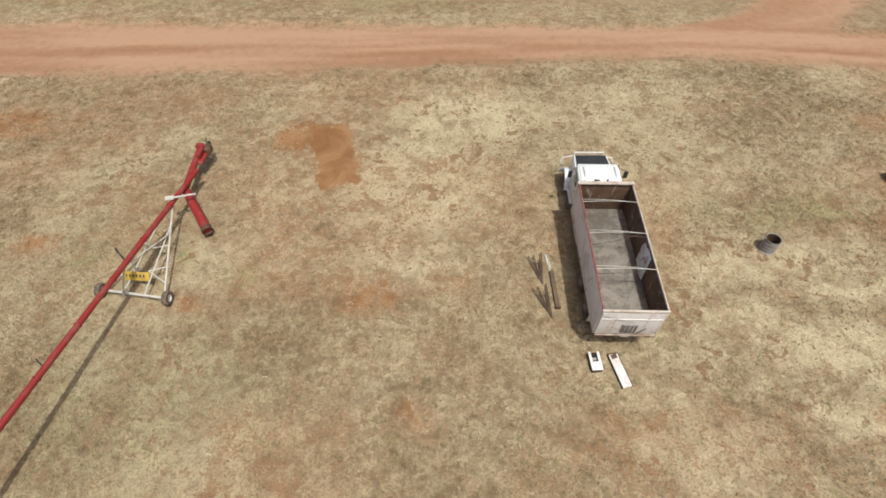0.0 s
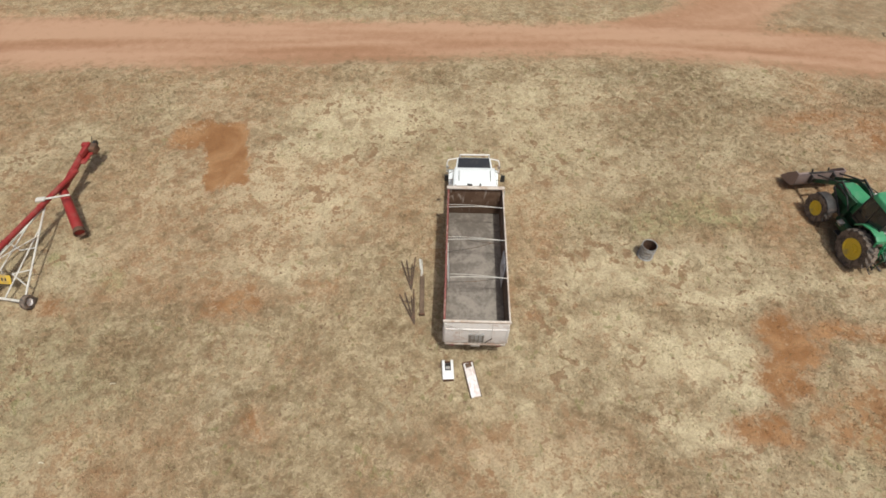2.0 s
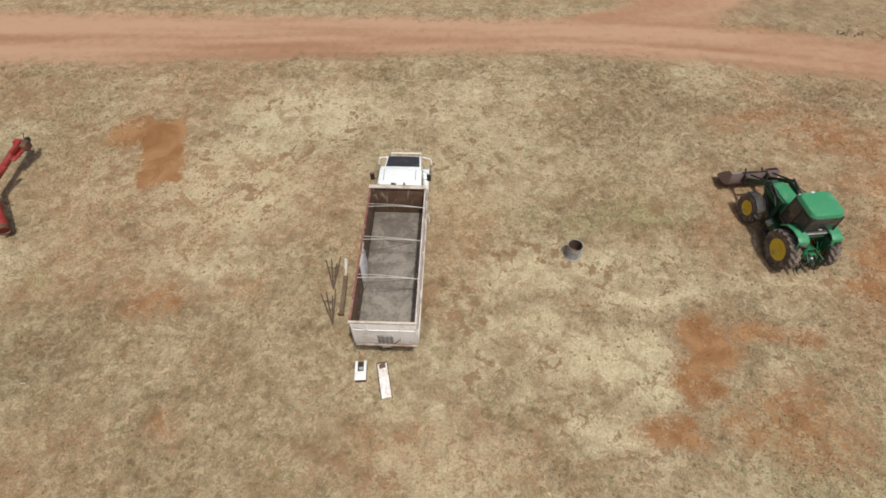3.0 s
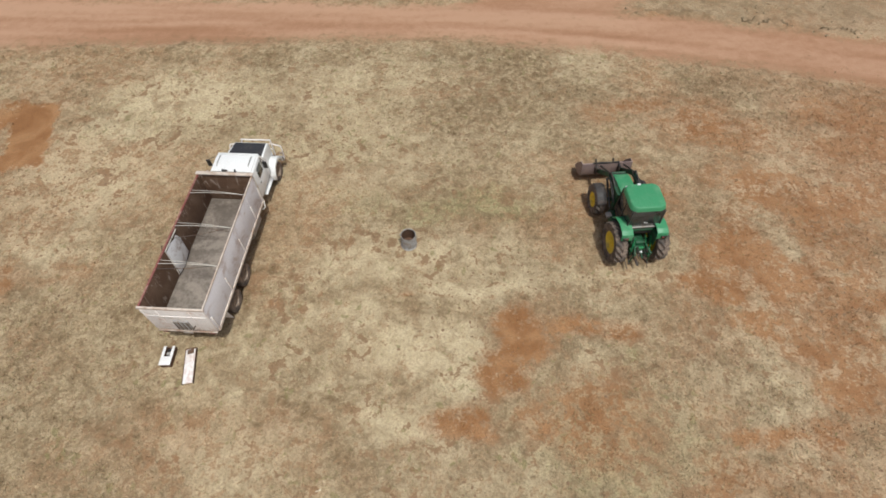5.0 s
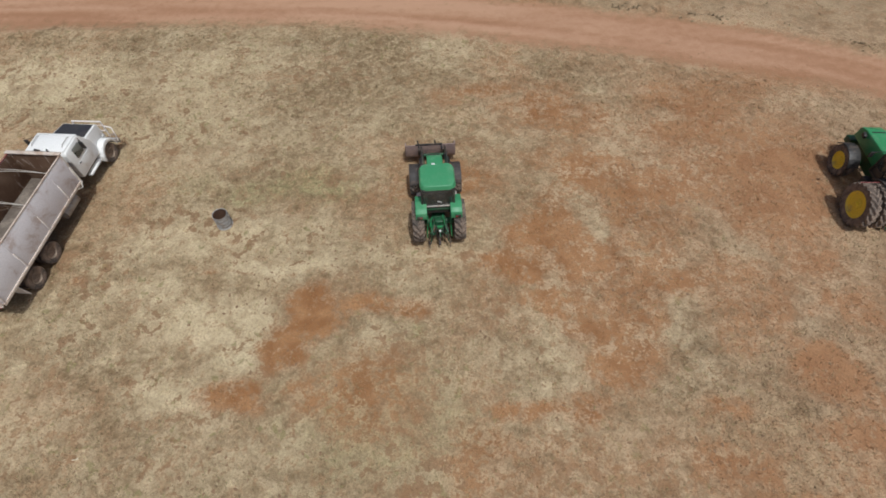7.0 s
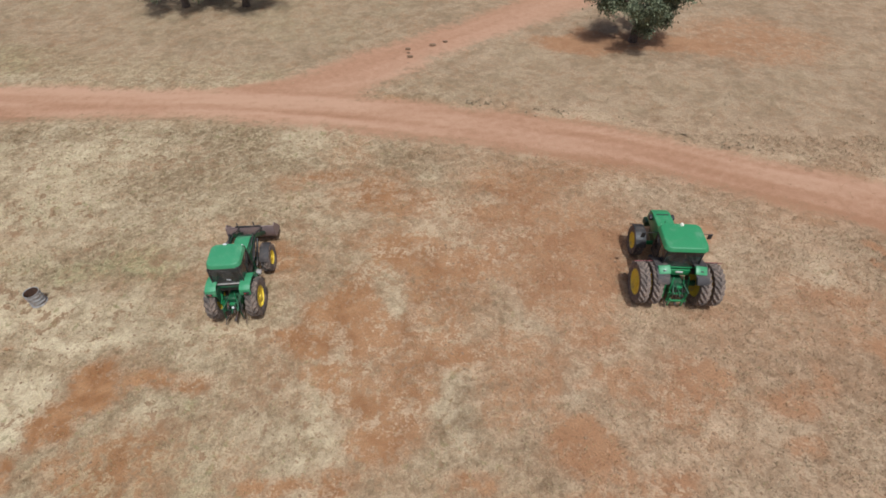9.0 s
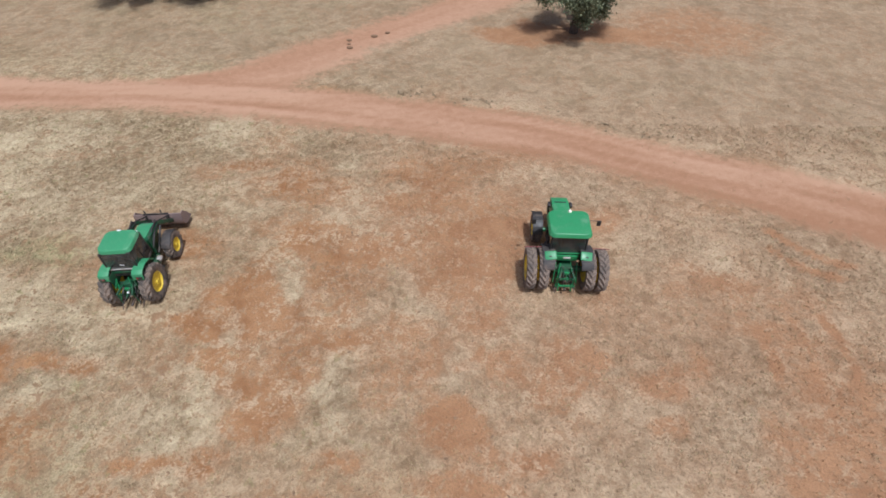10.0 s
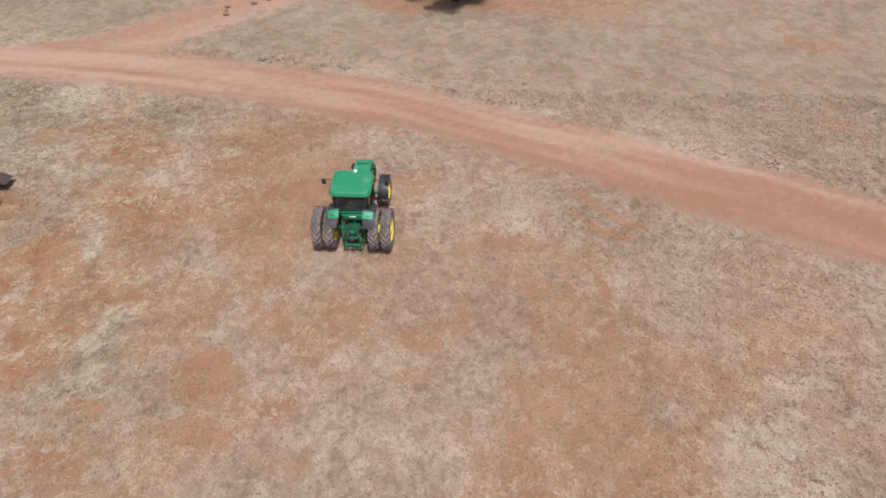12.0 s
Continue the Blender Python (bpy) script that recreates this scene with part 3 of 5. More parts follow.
def cover(x, y):
    soil = np.maximum(np.maximum(spots(x, y, SOIL_YARD, 0.9) * 0.9, spots(x, y, SOIL_DRUM, 0.9) * 1.1), spots(x, y, SOIL_LOADER + SOIL_DUAL, 0.9) * 1.08)
    soil = np.maximum(soil, spots(x, y, SOIL_BEYOND, 2.4))
    drift = fbm(x * 0.8, y * 1.25, 6.0, 1, 5)
    over = y - np.interp(x, [p[0] for p in ROAD_UP], [p[1] for p in ROAD_UP])
    low = np.interp(x, [p[0] for p in ROAD_LOW], [p[1] for p in ROAD_LOW])
    beyond = smooth(over, 0, 2.5)
    east = smooth(x, 20, 32) * (1 - beyond)
    sway, roll = 3.0 * fbm(x, y, 2.0, 6, 4), 3.0 * fbm(x, y, 2.0, 4, 4)
    u, v = 0.8 * x + 0.6 * y + sway, 0.8 * y - 0.6 * x + roll
    clump = smooth(0.55 * fbm(u, v, 7.0, 2, 3) + 0.45 * fbm(u, v, 2.8, 5, 3), 0.40, 0.62) * (1 - 0.65 * smooth(x + y * 0.5, 58, 70))
    soil = np.maximum(soil, 0.16 + 0.11 * beyond + east * (0.02 + 0.34 * clump) * (0.5 + 0.5 * smooth(low - y, 0.5, 7.0)) + smooth(drift, 0.34, 0.70) * 0.22 * (0.25 + 0.75 * (1 - beyond)))
    q = np.maximum(np.abs(x + 7.0 + (y - 22.5) * 0.28) / 1.1, np.abs(y - 22.6) / 2.7) + (fbm(x, y, 1.2, 6) - 0.5) * 0.6
    soil = np.maximum(soil, 1.5 * (1 - smooth(q, 0.75, 1.25)))
    soil = np.maximum(soil, 0.7 * (1 - smooth(np.hypot((x + 9.4) / 1.6, (y - 24.4) / 1.3), 0.4, 1.3)))
    soil = np.maximum(soil, 0.8 * wheel_marks(x, y))
    pale = np.maximum(spots(x, y, PALE_WEST + PALE_EAST, 1.3), smooth(fbm(x, y, 5.0, 4, 5), 0.42, 0.75) * 0.4)
    lush = np.maximum(spots(x, y, LUSH, 1.4), smooth(fbm(x, y, 6.0, 6, 4), 0.58, 0.8) * 0.3)
    lush, pale = np.maximum(lush, beyond * (0.32 + 0.3 * smooth(fbm(x, y, 6.0, 2, 3), 0.35, 0.65))), np.maximum(np.maximum(pale * (1 - 0.6 * beyond) * (1 - 0.35 * east), east * 0.54 * smooth(fbm(1.3 * v, 0.9 * u, 3.6, 7, 4), 0.53, 0.68)), 0.26 * np.exp(-((over - 1.3) / 0.9) ** 2))
    return soil, pale, lush, road_at(x, y)


def height(x, y):
    near = 1 - smooth(np.hypot(x - 25, y - 20), 55, 75)
    bumps = (fbm(x, y, 2.2, 2, 3) - 0.5) * 0.05 + (fbm(x, y, 0.7, 5, 2) - 0.5) * 0.03
    r = road_at(x, y)
    ruts = -0.05 * r + 0.03 * r * (fbm(x * 0.15, y, 0.9, 7, 2) - 0.5)
    up = np.interp(x, [p[0] for p in ROAD_UP], [p[1] for p in ROAD_UP])
    low = np.interp(x, [p[0] for p in ROAD_LOW], [p[1] for p in ROAD_LOW])
    wob = (fbm(x, y, 3.0, 2) - 0.5) * 1.2
    berm = 0.20 * np.exp(-((y - up - wob - 0.4) / 0.32) ** 2) * smooth(fbm(x, y * 0.3, 2.5, 4, 3), 0.38, 0.6) * (1 - smooth(x, 14, 18) * (1 - smooth(x, 29, 33)))
    berm = berm + 0.09 * np.exp(-((y - low + wob + 0.2) / 0.3) ** 2) * smooth(fbm(x, y * 0.3, 2.0, 6, 3), 0.42, 0.62)
    return (bumps * (1 - 0.7 * r) + ruts + berm) * near


def far_steps(start, step, sign):
    out, p = [], start
    while abs(p - start) < 2600:
        step *= 1.35
        p += sign * step
        out.append(p)
    return out


def build_ground():
    xs = np.array(far_steps(-34, 0.3, -1)[::-1] + list(np.arange(-34, 92, 0.3)) + far_steps(91.8, 0.3, 1))
    ys = np.array(far_steps(-8, 0.3, -1)[::-1] + list(np.arange(-8, 66, 0.3)) + far_steps(65.8, 0.3, 1))
    X, Y = np.meshgrid(xs, ys)
    Z = height(X, Y)
    n, m = len(xs), len(ys)
    idx = np.arange(n * m).reshape(m, n)
    quads = np.stack([idx[:-1, :-1], idx[:-1, 1:], idx[1:, 1:], idx[1:, :-1]], -1).reshape(-1, 4)
    field = np.stack(cover(X, Y), -1).reshape(-1, 4)
    verts = np.stack([X, Y, Z], -1).reshape(-1, 3)
    band = ruts_at(X, Y).ravel()
    onroad = field[:, 3][quads].mean(1) > 0.5
    for name, faces, label, cat in (("ground", quads[~onroad], "dry straw-coloured paddock with bare red soil patches", "ground"),
                                    ("road", quads[onroad], "red dirt farm track with faint wheel ruts", "dirt road")):
        used, inv = np.unique(faces, return_inverse=True)
        me = bpy.data.meshes.new(name)
        me.from_pydata(verts[used].tolist(), [], inv.reshape(-1, 4).tolist())
        a = me.attributes.new("cover", "FLOAT_COLOR", "POINT")
        a.data.foreach_set("color", field[used].astype(np.float32).ravel())
        b = me.attributes.new("rut", "FLOAT", "POINT")
        b.data.foreach_set("value", band[used].astype(np.float32))
        me.polygons.foreach_set("use_smooth", [True] * len(me.polygons))
        me.materials.append(GROUND)
        tagged(new(name, me), label, cat, kind="structure")


build_ground()


def build_grass(name, count, x0, x1, y0, y1, seed, tall, label):
    rs = np.random.RandomState(seed)
    x, y = rs.uniform(x0, x1, count), rs.uniform(y0, y1, count)
    soil, pale, lush, road = cover(x, y)
    keep = rs.rand(count) < np.clip(1.0 - 0.9 * soil - 1.2 * road + 0.3 * lush - 0.35 * pale, 0.02, 1) * (0.35 + 0.65 * smooth(fbm(x, y, 1.3, 3, 3), 0.3, 0.6))
    x, y = x[keep], y[keep]
    k, n = 5, int(keep.sum())
    tone = np.repeat(rs.rand(n), 3 * k).astype(np.float32)
    x, y = np.repeat(x, k) + rs.normal(0, 0.055, n * k), np.repeat(y, k) + rs.normal(0, 0.055, n * k)
    z = height(x, y) - 0.006
    a, lean = rs.uniform(0, 2 * np.pi, n * k), rs.uniform(0.3, 1.3, n * k)
    h, w = tall * rs.uniform(0.5, 1.2, n * k), rs.uniform(0.010, 0.028, n * k)
    tip = np.stack([x + np.cos(a) * np.sin(lean) * h, y + np.sin(a) * np.sin(lean) * h, z + np.cos(lean) * h], -1)
    left = np.stack([x - np.sin(a) * w, y + np.cos(a) * w, z], -1)
    right = np.stack([x + np.sin(a) * w, y - np.cos(a) * w, z], -1)
    v = np.stack([left, right, tip], 1).reshape(-1, 3).astype(np.float32)
    me = bpy.data.meshes.new(name)
    t = n * k
    me.vertices.add(3 * t)
    me.vertices.foreach_set("co", v.ravel())
    me.loops.add(3 * t)
    me.loops.foreach_set("vertex_index", np.arange(3 * t, dtype=np.int32))
    me.polygons.add(t)
    me.polygons.foreach_set("loop_start", np.arange(0, 3 * t, 3, dtype=np.int32))
    me.update(calc_edges=True)
    f = np.repeat(np.stack(cover(x, y), -1), 3, axis=0).astype(np.float32)
    me.attributes.new("cover", "FLOAT_COLOR", "POINT").data.foreach_set("color", f.ravel())
    me.attributes.new("tuft", "FLOAT", "POINT").data.foreach_set("value", tone)
    me.materials.append(GRASS)
    return tagged(new(name, me), label, "grass", kind="stuff")


build_grass("dry_grass", 210000, -30, 80, 1, 31, 11, 0.105, "short dry straw-coloured paddock grass")
build_grass("roadside_grass", 20000, -30, 90, 21, 58, 12, 0.10, "dry grass beyond the dirt track")


def build_clods(count, seed):
    """Dung, clods and dead tufts strewn over the paddock."""
    rs = np.random.RandomState(seed)
    x, y = rs.uniform(-28, 78, count * 4), rs.uniform(2, 30, count * 4)
    soil, pale, lush, road = cover(x, y)
    want = smooth(fbm(x, y, 4.5, 5, 3), 0.42, 0.66) * (0.45 + 0.55 * pale) * (1 - soil) * (1 - road)
    pick = np.where(rs.rand(count * 4) < want)[0][:count]
    bm = bmesh.new()
    bmesh.ops.create_icosphere(bm, subdivisions=1, radius=1)
    v0 = np.array([tuple(v.co) for v in bm.verts])
    f0 = np.array([[v.index for v in f.verts] for f in bm.faces])
    bm.free()
    vs, fs = [], []
    for k, i in enumerate(pick):
        a, r = rs.uniform(0, math.pi), min(0.06, rs.lognormal(-3.4, 0.5))
        v = v0 * (1 + rs.uniform(-0.35, 0.35, (len(v0), 1))) * np.array([r * rs.uniform(1, 2.0), r, min(0.03, r * 0.4)])
        c, q = math.cos(a), math.sin(a)
        vs.append(np.stack([v[:, 0] * c - v[:, 1] * q + x[i], v[:, 0] * q + v[:, 1] * c + y[i], v[:, 2] + height(x[i], y[i])], -1))
        fs.append(f0 + k * len(v0))
    me = bpy.data.meshes.new("clods")
    me.from_pydata(np.concatenate(vs).tolist(), [], np.concatenate(fs).tolist())
    me.materials.append(DUNG)
    tagged(new("clods", me), "small dark clods and dead tufts strewn over the paddock", "clods", kind="stuff")


def build_verge(count, seed):
    """Dark dead tufts along the far edge of the track and over the rise beyond it."""
    rs = np.random.RandomState(seed)
    x = rs.uniform(-20, 78, count * 3)
    up = np.interp(x, [p[0] for p in ROAD_UP], [p[1] for p in ROAD_UP])
    edge = rs.rand(count * 3) < 0.55
    y = up + np.where(edge, 0.5 + rs.normal(0, 0.3, count * 3), rs.uniform(1.5, 9, count * 3))
    want = smooth(fbm(x, y * 0.4, 2.5, 4, 3), 0.42, 0.62) * (1 - road_at(x, y)) * smooth(x, 27, 36)
    pick = np.where(rs.rand(count * 3) < want)[0][:count]
    vs, fs = [], []
    for k, i in enumerate(pick):
        r = rs.uniform(0.04, 0.11) if edge[i] else rs.uniform(0.035, 0.08)
        m = 9
        a = rs.uniform(0, 2 * np.pi, m)
        lean = rs.uniform(0.2, 1.2, m)
        w = rs.uniform(0.25, 0.5, m) * r
        z = float(height(x[i], y[i]))
        h = r * rs.uniform(0.9, 1.8, m)
        tip = np.stack([x[i] + np.cos(a) * np.sin(lean) * h * 1.6, y[i] + np.sin(a) * np.sin(lean) * h * 1.2, z + np.cos(lean) * h], -1)
        left = np.stack([x[i] - np.sin(a) * w, y[i] + np.cos(a) * w, np.full(m, z - 0.01)], -1)
        right = np.stack([x[i] + np.sin(a) * w, y[i] - np.cos(a) * w, np.full(m, z - 0.01)], -1)
        vs.append(np.stack([left, right, tip], 1).reshape(-1, 3))
        fs.append(np.arange(3 * m).reshape(-1, 3) + 3 * m * k)
    me = bpy.data.meshes.new("verge_tufts")
    me.from_pydata(np.concatenate(vs).tolist(), [], np.concatenate(fs).tolist())
    me.materials.append(VERGE)
    tagged(new("verge_tufts", me), "dark dead grass tufts along the dirt track", "grass", kind="stuff")


build_verge(900, 33)
build_clods(9000, 21)


# ---- tipper truck ----
def build_truck():
    """Local axes: x right, y forward, origin on the ground under the middle of the tailgate."""
    t = thing("tipper_truck", pose(6.58, 10.17, 0, 0, 0, -1.4), "white bonneted tipper truck with an empty rust-stained grain body", "truck")
    L, W, Z0, Z1 = 6.78, 1.25, 1.28, 2.95
    floor = part("body_floor", box(2.42, L - 0.06, 0.07, (0, L / 2, Z0 + 0.035)), BARE, t, "scoured bare steel floor")
    for s, name in ((-1, "side_wall"), (1, "side_wall")):
        wall = part(name, box(0.05, L, Z1 - Z0, (s * (W - 0.025), L / 2, (Z0 + Z1) / 2)), SIDE, t, "chalky pale painted steel side")
        part("lining", box(0.006, L - 0.02, Z1 - Z0 - 0.09, (s * (W - 0.054), L / 2, (Z0 + Z1) / 2 + 0.02)), RUSTY, wall, "dark rust-stained inside")
        part("top_rail", box(0.085 if s < 0 else 0.06, L + 0.06, 0.07, (s * (W - 0.02), L / 2, Z1 + 0.01), (0, 0, 0), 0.025), REDRAIL if s < 0 else TANRAIL, wall, "faded red rail" if s < 0 else "dusty tan rail")
        part("bottom_rail", box(0.09, L, 0.13, (s * (W + 0.005), L / 2, Z0 + 0.0)), TANRAIL, wall, "dust-caked lower rail")
        for y in (0.08, 1.85, 3.8, 5.6, L - 0.08):
            part("stake", prism([(y - 0.035, Z0 + 0.05), (y + 0.035, Z0 + 0.05), (y + 0.03, Z0 + 0.95), (y - 0.03, Z0 + 0.95)], s * W, s * (W + 0.045), 0.008), OFFWHITE, wall)
            part("seam", box(0.012, 0.03, 0.62, (s * (W + 0.004), y, Z1 - 0.36), bevel=0.003), SIDE, wall)
        patch = prism([(2.44, 1.5), (2.5, 2.1), (2.58, 2.8), (3.0, 2.84), (3.3, 2.72), (3.52, 2.74), (3.64, 2.42), (3.57, 1.9), (3.53, 1.55), (3.2, 1.48), (2.9, 1.40)], s * (W - 0.07), s * (W - 0.062), 0.001)
        for v in patch.verts:
            v.co.x -= s * (2.84 - v.co.z) * 0.06
        part("repair_patch", patch, PATCHED, wall, "pale steel repair sheet coming away from the wall")
    part("head_board", box(2 * W, 0.05, Z1 - Z0 + 0.06, (0, L + 0.02, (Z0 + Z1) / 2 + 0.03)), RUSTY, t, "rust-stained front wall")
    part("head_rail", box(2 * W + 0.1, 0.2, 0.08, (0, L + 0.02, Z1 + 0.085), (-10, 0, 0), 0.025), TANRAIL, t, "cream folded tarp along the front wall")
    gate = part("tailgate", box(2 * W - 0.02, 0.06, Z1 - Z0 - 0.02, (0, -0.03, (Z0 + Z1) / 2)), OFFWHITE, t, "dusty white tailgate")
    part("gate_rail", box(2 * W + 0.06, 0.09, 0.09, (0, -0.035, Z1 + 0.005)), TANRAIL, gate)
    part("gate_rail", box(2 * W - 0.1, 0.03, 0.05, (0, -0.072, 2.4)), OFFWHITE, gate)
    for x in (-0.62, 0.62, -1.19, 1.19):
        part("gate_rib", box(0.045, 0.025, 1.5, (x, -0.07, 2.08)), OFFWHITE, gate)
    chute = part("grain_chute", box(0.6, 0.07, 0.6, (0.02, -0.09, 1.76)), GALV, gate, "grey sliding grain chute")
    for k in range(4):
        part("chute_slide", box(0.022, 0.03, 0.56, (-0.22 + 0.16 * k, -0.135, 1.76)), ROD, chute)
    part("chute_lever", bar((0.35, -0.16, 1.5), (0.62, -0.2, 1.95), 0.018), CHASSIS, chute)
    part("tarp_rope", pipe([(-1.2, -0.1, 2.8), (-0.6, -0.12, 2.5), (0.1, -0.12, 2.3)], 0.008), STEELRIM, gate)
    for y in (1.93, 3.83, 5.65):
        pts = [(-W + 0.03 + k * (2 * W - 0.06) / 8, y, Z1 + 0.03 + 0.07 * math.sin(math.pi * k / 8)) for k in range(9)]
        part("tarp_bow", pipe(pts, 0.0125), PIPE, t, "thin white pipe across the open top")
        part("tarp_bow", pipe([(p[0], y + 0.17 * (1 - (p[0] + W) / (2 * W)) + 0.03, p[2] - 0.05) for p in pts], 0.010), PIPE, t)
    part("brace_pipe", pipe([(-W + 0.07, 3.72, Z1 - 0.07), (-W + 0.07, 2.57, Z1 - 0.05), (-W + 0.09, 2.5, 2.1), (-W + 0.1, 2.4, Z0 + 0.2)], 0.022), PIPE, t, "pale bent pipe against the wall")
    for a, b in (((-W + 0.05, 4.1), (W - 0.05, 3.66)), ((-W + 0.05, 3.2), (W - 0.05, 3.92)), ((-W + 0.05, 1.72), (W - 0.05, 2.0))):
        part("tarp_rope", pipe([(*a, Z1 - 0.02), ((a[0] + b[0]) / 2, (a[1] + b[1]) / 2, Z1 - 0.12), (*b, Z1 - 0.02)], 0.012), CHASSIS, t, "slack dark rope")
    # running gear
    for x in (-0.42, 0.42):
        part("chassis_rail", box(0.09, 10.0, 0.26, (x, 5.15, 0.98)), CHASSIS, t)
    part("sub_frame", box(1.6, L - 0.3, 0.16, (0, L / 2, 1.19)), CHASSIS, t)
    for y in (1.76, 3.1, 9.45):
        part("axle", bar((-1.0, y, 0.52), (1.0, y, 0.52), 0.07), CHASSIS, t)
    for y in (1.76, 3.1):
        for s in (-1, 1):
            tyre(t, s * 1.06, y, 0.53, 0.29, 0.28, RUBBER, TRUCKRIM, s)
            tyre(t, s * 0.73, y, 0.53, 0.27, 0.28, RUBBER, TRUCKRIM, s)
    for s in (-1, 1):
        tyre(t, s * 1.02, 9.45, 0.52, 0.29, 0.28, RUBBER, TRUCKRIM, s)
        part("mud_flap", box(0.66, 0.03, 0.8, (s * 0.9, 0.96, 0.78), (10, 0, 0)), OFFWHITE, t, "pale mud flap")
        part("fuel_tank", lathe([(5.0, 0.01), (5.0, 0.31), (6.1, 0.31), (6.1, 0.01)], "Y", 20, (s * 0.9, 0, 0.85)), STEELRIM, t)
        part("tail_lamp", box(0.22, 0.05, 0.1, (s * 0.95, -0.08, 1.13)), LAMPRED, t, "red tail lamp")
    part("rear_beam", box(2.42, 0.07, 0.07, (0, -0.08, 1.22)), RUSTRAIL, t, "dusty white rear cross beam")
    part("rear_plate", box(0.36, 0.02, 0.1, (0.0, -0.125, 1.16)), STEELRIM, t)
    part("tarp_crank", pipe([(W + 0.06, L - 0.04, Z1), (W + 0.08, L - 0.08, Z0 + 0.1), (W + 0.16, L - 0.32, Z0 - 0.1), (W + 0.14, L - 0.55, Z0 + 0.02)], 0.025), PIPE, t, "white tarp crank pipe")
    part("hoist_ram", bar((0, 4.2, 0.9), (0, 6.3, 1.25), 0.1), CHASSIS, t)
    # cab and bonnet
    shell = [(7.22, 1.0), (7.22, 2.42), (7.32, 2.56), (8.35, 2.60), (8.55, 2.52), (8.98, 1.80), (8.98, 1.0)]
    bm = prism(shell, -1.04, 1.04, 0.06)
    for v in bm.verts:
        v.co.x *= 1.05 - 0.07 * max(0.0, min(1.0, (v.co.z - 1.75) / 0.8)) - 0.05 * max(0.0, v.co.y - 8.0)
    cab = part("cab", bm, WHITE, t, "white painted cab")
    part("roof_panel", box(1.86, 1.06, 0.05, (0, 7.87, 2.605), (1.5, 0, 0), 0.02), WHITE, cab)
    part("roof_lip", box(1.92, 0.1, 0.05, (0, 8.5, 2.585), (-14, 0, 0), 0.015), WHITE, cab)
    for x in (-0.74, 0.74):
        part("roof_rail", pipe([(x, 7.62, 2.63), (x, 7.72, 2.70), (x, 8.2, 2.72), (x, 8.3, 2.63)], 0.016), STEELRIM, cab)
    part("windscreen", box(1.56, 0.02, 0.72, (0, 8.80, 2.15), (30.8, 0, 0), 0.005), DARKGLASS, cab, "dark windscreen")
    part("rear_window", box(1.1, 0.02, 0.4, (0, 7.205, 2.12), bevel=0.005), DARKGLASS, cab)
    for s in (-1, 1):
        part("door_window", box(0.03, 0.78, 0.52, (s * 1.035, 8.05, 2.14), (0, -s * 4.5, -s * -2.0), 0.005), DARKGLASS, cab, "dark side window")
        door = part("cab_door", box(0.03, 1.1, 0.72, (s * 1.045, 8.0, 1.38)), WHITE, cab)
        part("quarter_bar", box(0.035, 0.035, 0.54, (s * 1.037, 8.26, 2.14), (0, -s * 4.5, 0), 0.006), WHITE, cab)
        part("door_handle", box(0.03, 0.14, 0.035, (s * 1.07, 7.6, 1.66)), CHASSIS, door)
        mirror = part("mirror", box(0.2, 0.07, 0.4, (s * 1.34, 8.08, 2.36), bevel=0.02), BLACK, cab, "black side mirror")
        part("mirror_arm", pipe([(s * 1.0, 8.4, 2.5), (s * 1.31, 8.13, 2.56), (s * 1.31, 8.13, 2.16), (s * 1.04, 8.42, 1.95)], 0.014), CHASSIS, mirror)
        arch = [(9.45 + 0.68 * math.cos(a), 0.55 + 0.78 * math.sin(a)) for a in np.linspace(math.pi, 0.15, 10)]
        arch += [(9.45 + 0.64 * math.cos(a), 0.55 + 0.73 * math.sin(a)) for a in np.linspace(0.15, math.pi, 10)]
        part("front_guard", prism(arch, min(s * 0.78, s * 1.24), max(s * 0.78, s * 1.24), 0.012), WHITE, t, "white front wheel guard")
        skirt = [(9.45 + 0.68 * math.cos(a), 0.55 + 0.78 * math.sin(a)) for a in np.linspace(math.pi, 0.1, 10)]
        skirt += [(9.45 + 0.60 * math.cos(a), 0.55 + 0.60 * math.sin(a)) for a in np.linspace(0.1, math.pi, 10)]
        part("guard_skirt", prism(skirt, min(s * 1.225, s * 1.25), max(s * 1.225, s * 1.25), 0.005), WHITE, t)
        part("headlamp", lathe([(9.98, 0.001), (10.02, 0.08), (9.96, 0.11), (9.85, 0.1)], "Y", 16, (s * 0.8, 0, 1.2)), LENS, t)
        part("cab_step", box(0.26, 1.1, 0.07, (s * 1.02, 8.15, 0.78)), WHITE, t)
    hood = [(8.86, 1.0), (8.86, 2.03), (9.2, 2.02), (9.95, 1.94), (10.08, 1.84), (10.14, 0.85), (9.3, 0.85)]
    bm = prism(hood, -0.95, 0.95, 0.05)
    for v in bm.verts:
        v.co.x *= (1.02 - 0.1 * max(0.0, v.co.y - 8.9)) * (1 - 0.06 * max(0.0, v.co.z - 1.4))
    bonnet = part("bonnet", bm, WHITE, t, "white bonnet with a dark top")
    bm = box(1.0, 0.98, 0.02, (0, 9.43, 2.005), (-5.6, 0, 0), 0.006)
    for v in bm.verts:
        v.co.x *= 1.68 - 0.14 * (v.co.y - 8.94)
    part("bonnet_top", bm, BONNET, bonnet, "dark anti-glare panel")
    grille = part("grille", box(1.1, 0.05, 0.62, (0, 10.16, 1.3)), CHASSIS, bonnet)
    for k in range(7):
        part("grille_slat", box(1.06, 0.03, 0.03, (0, 10.19, 1.05 + 0.083 * k)), STEELRIM, grille)
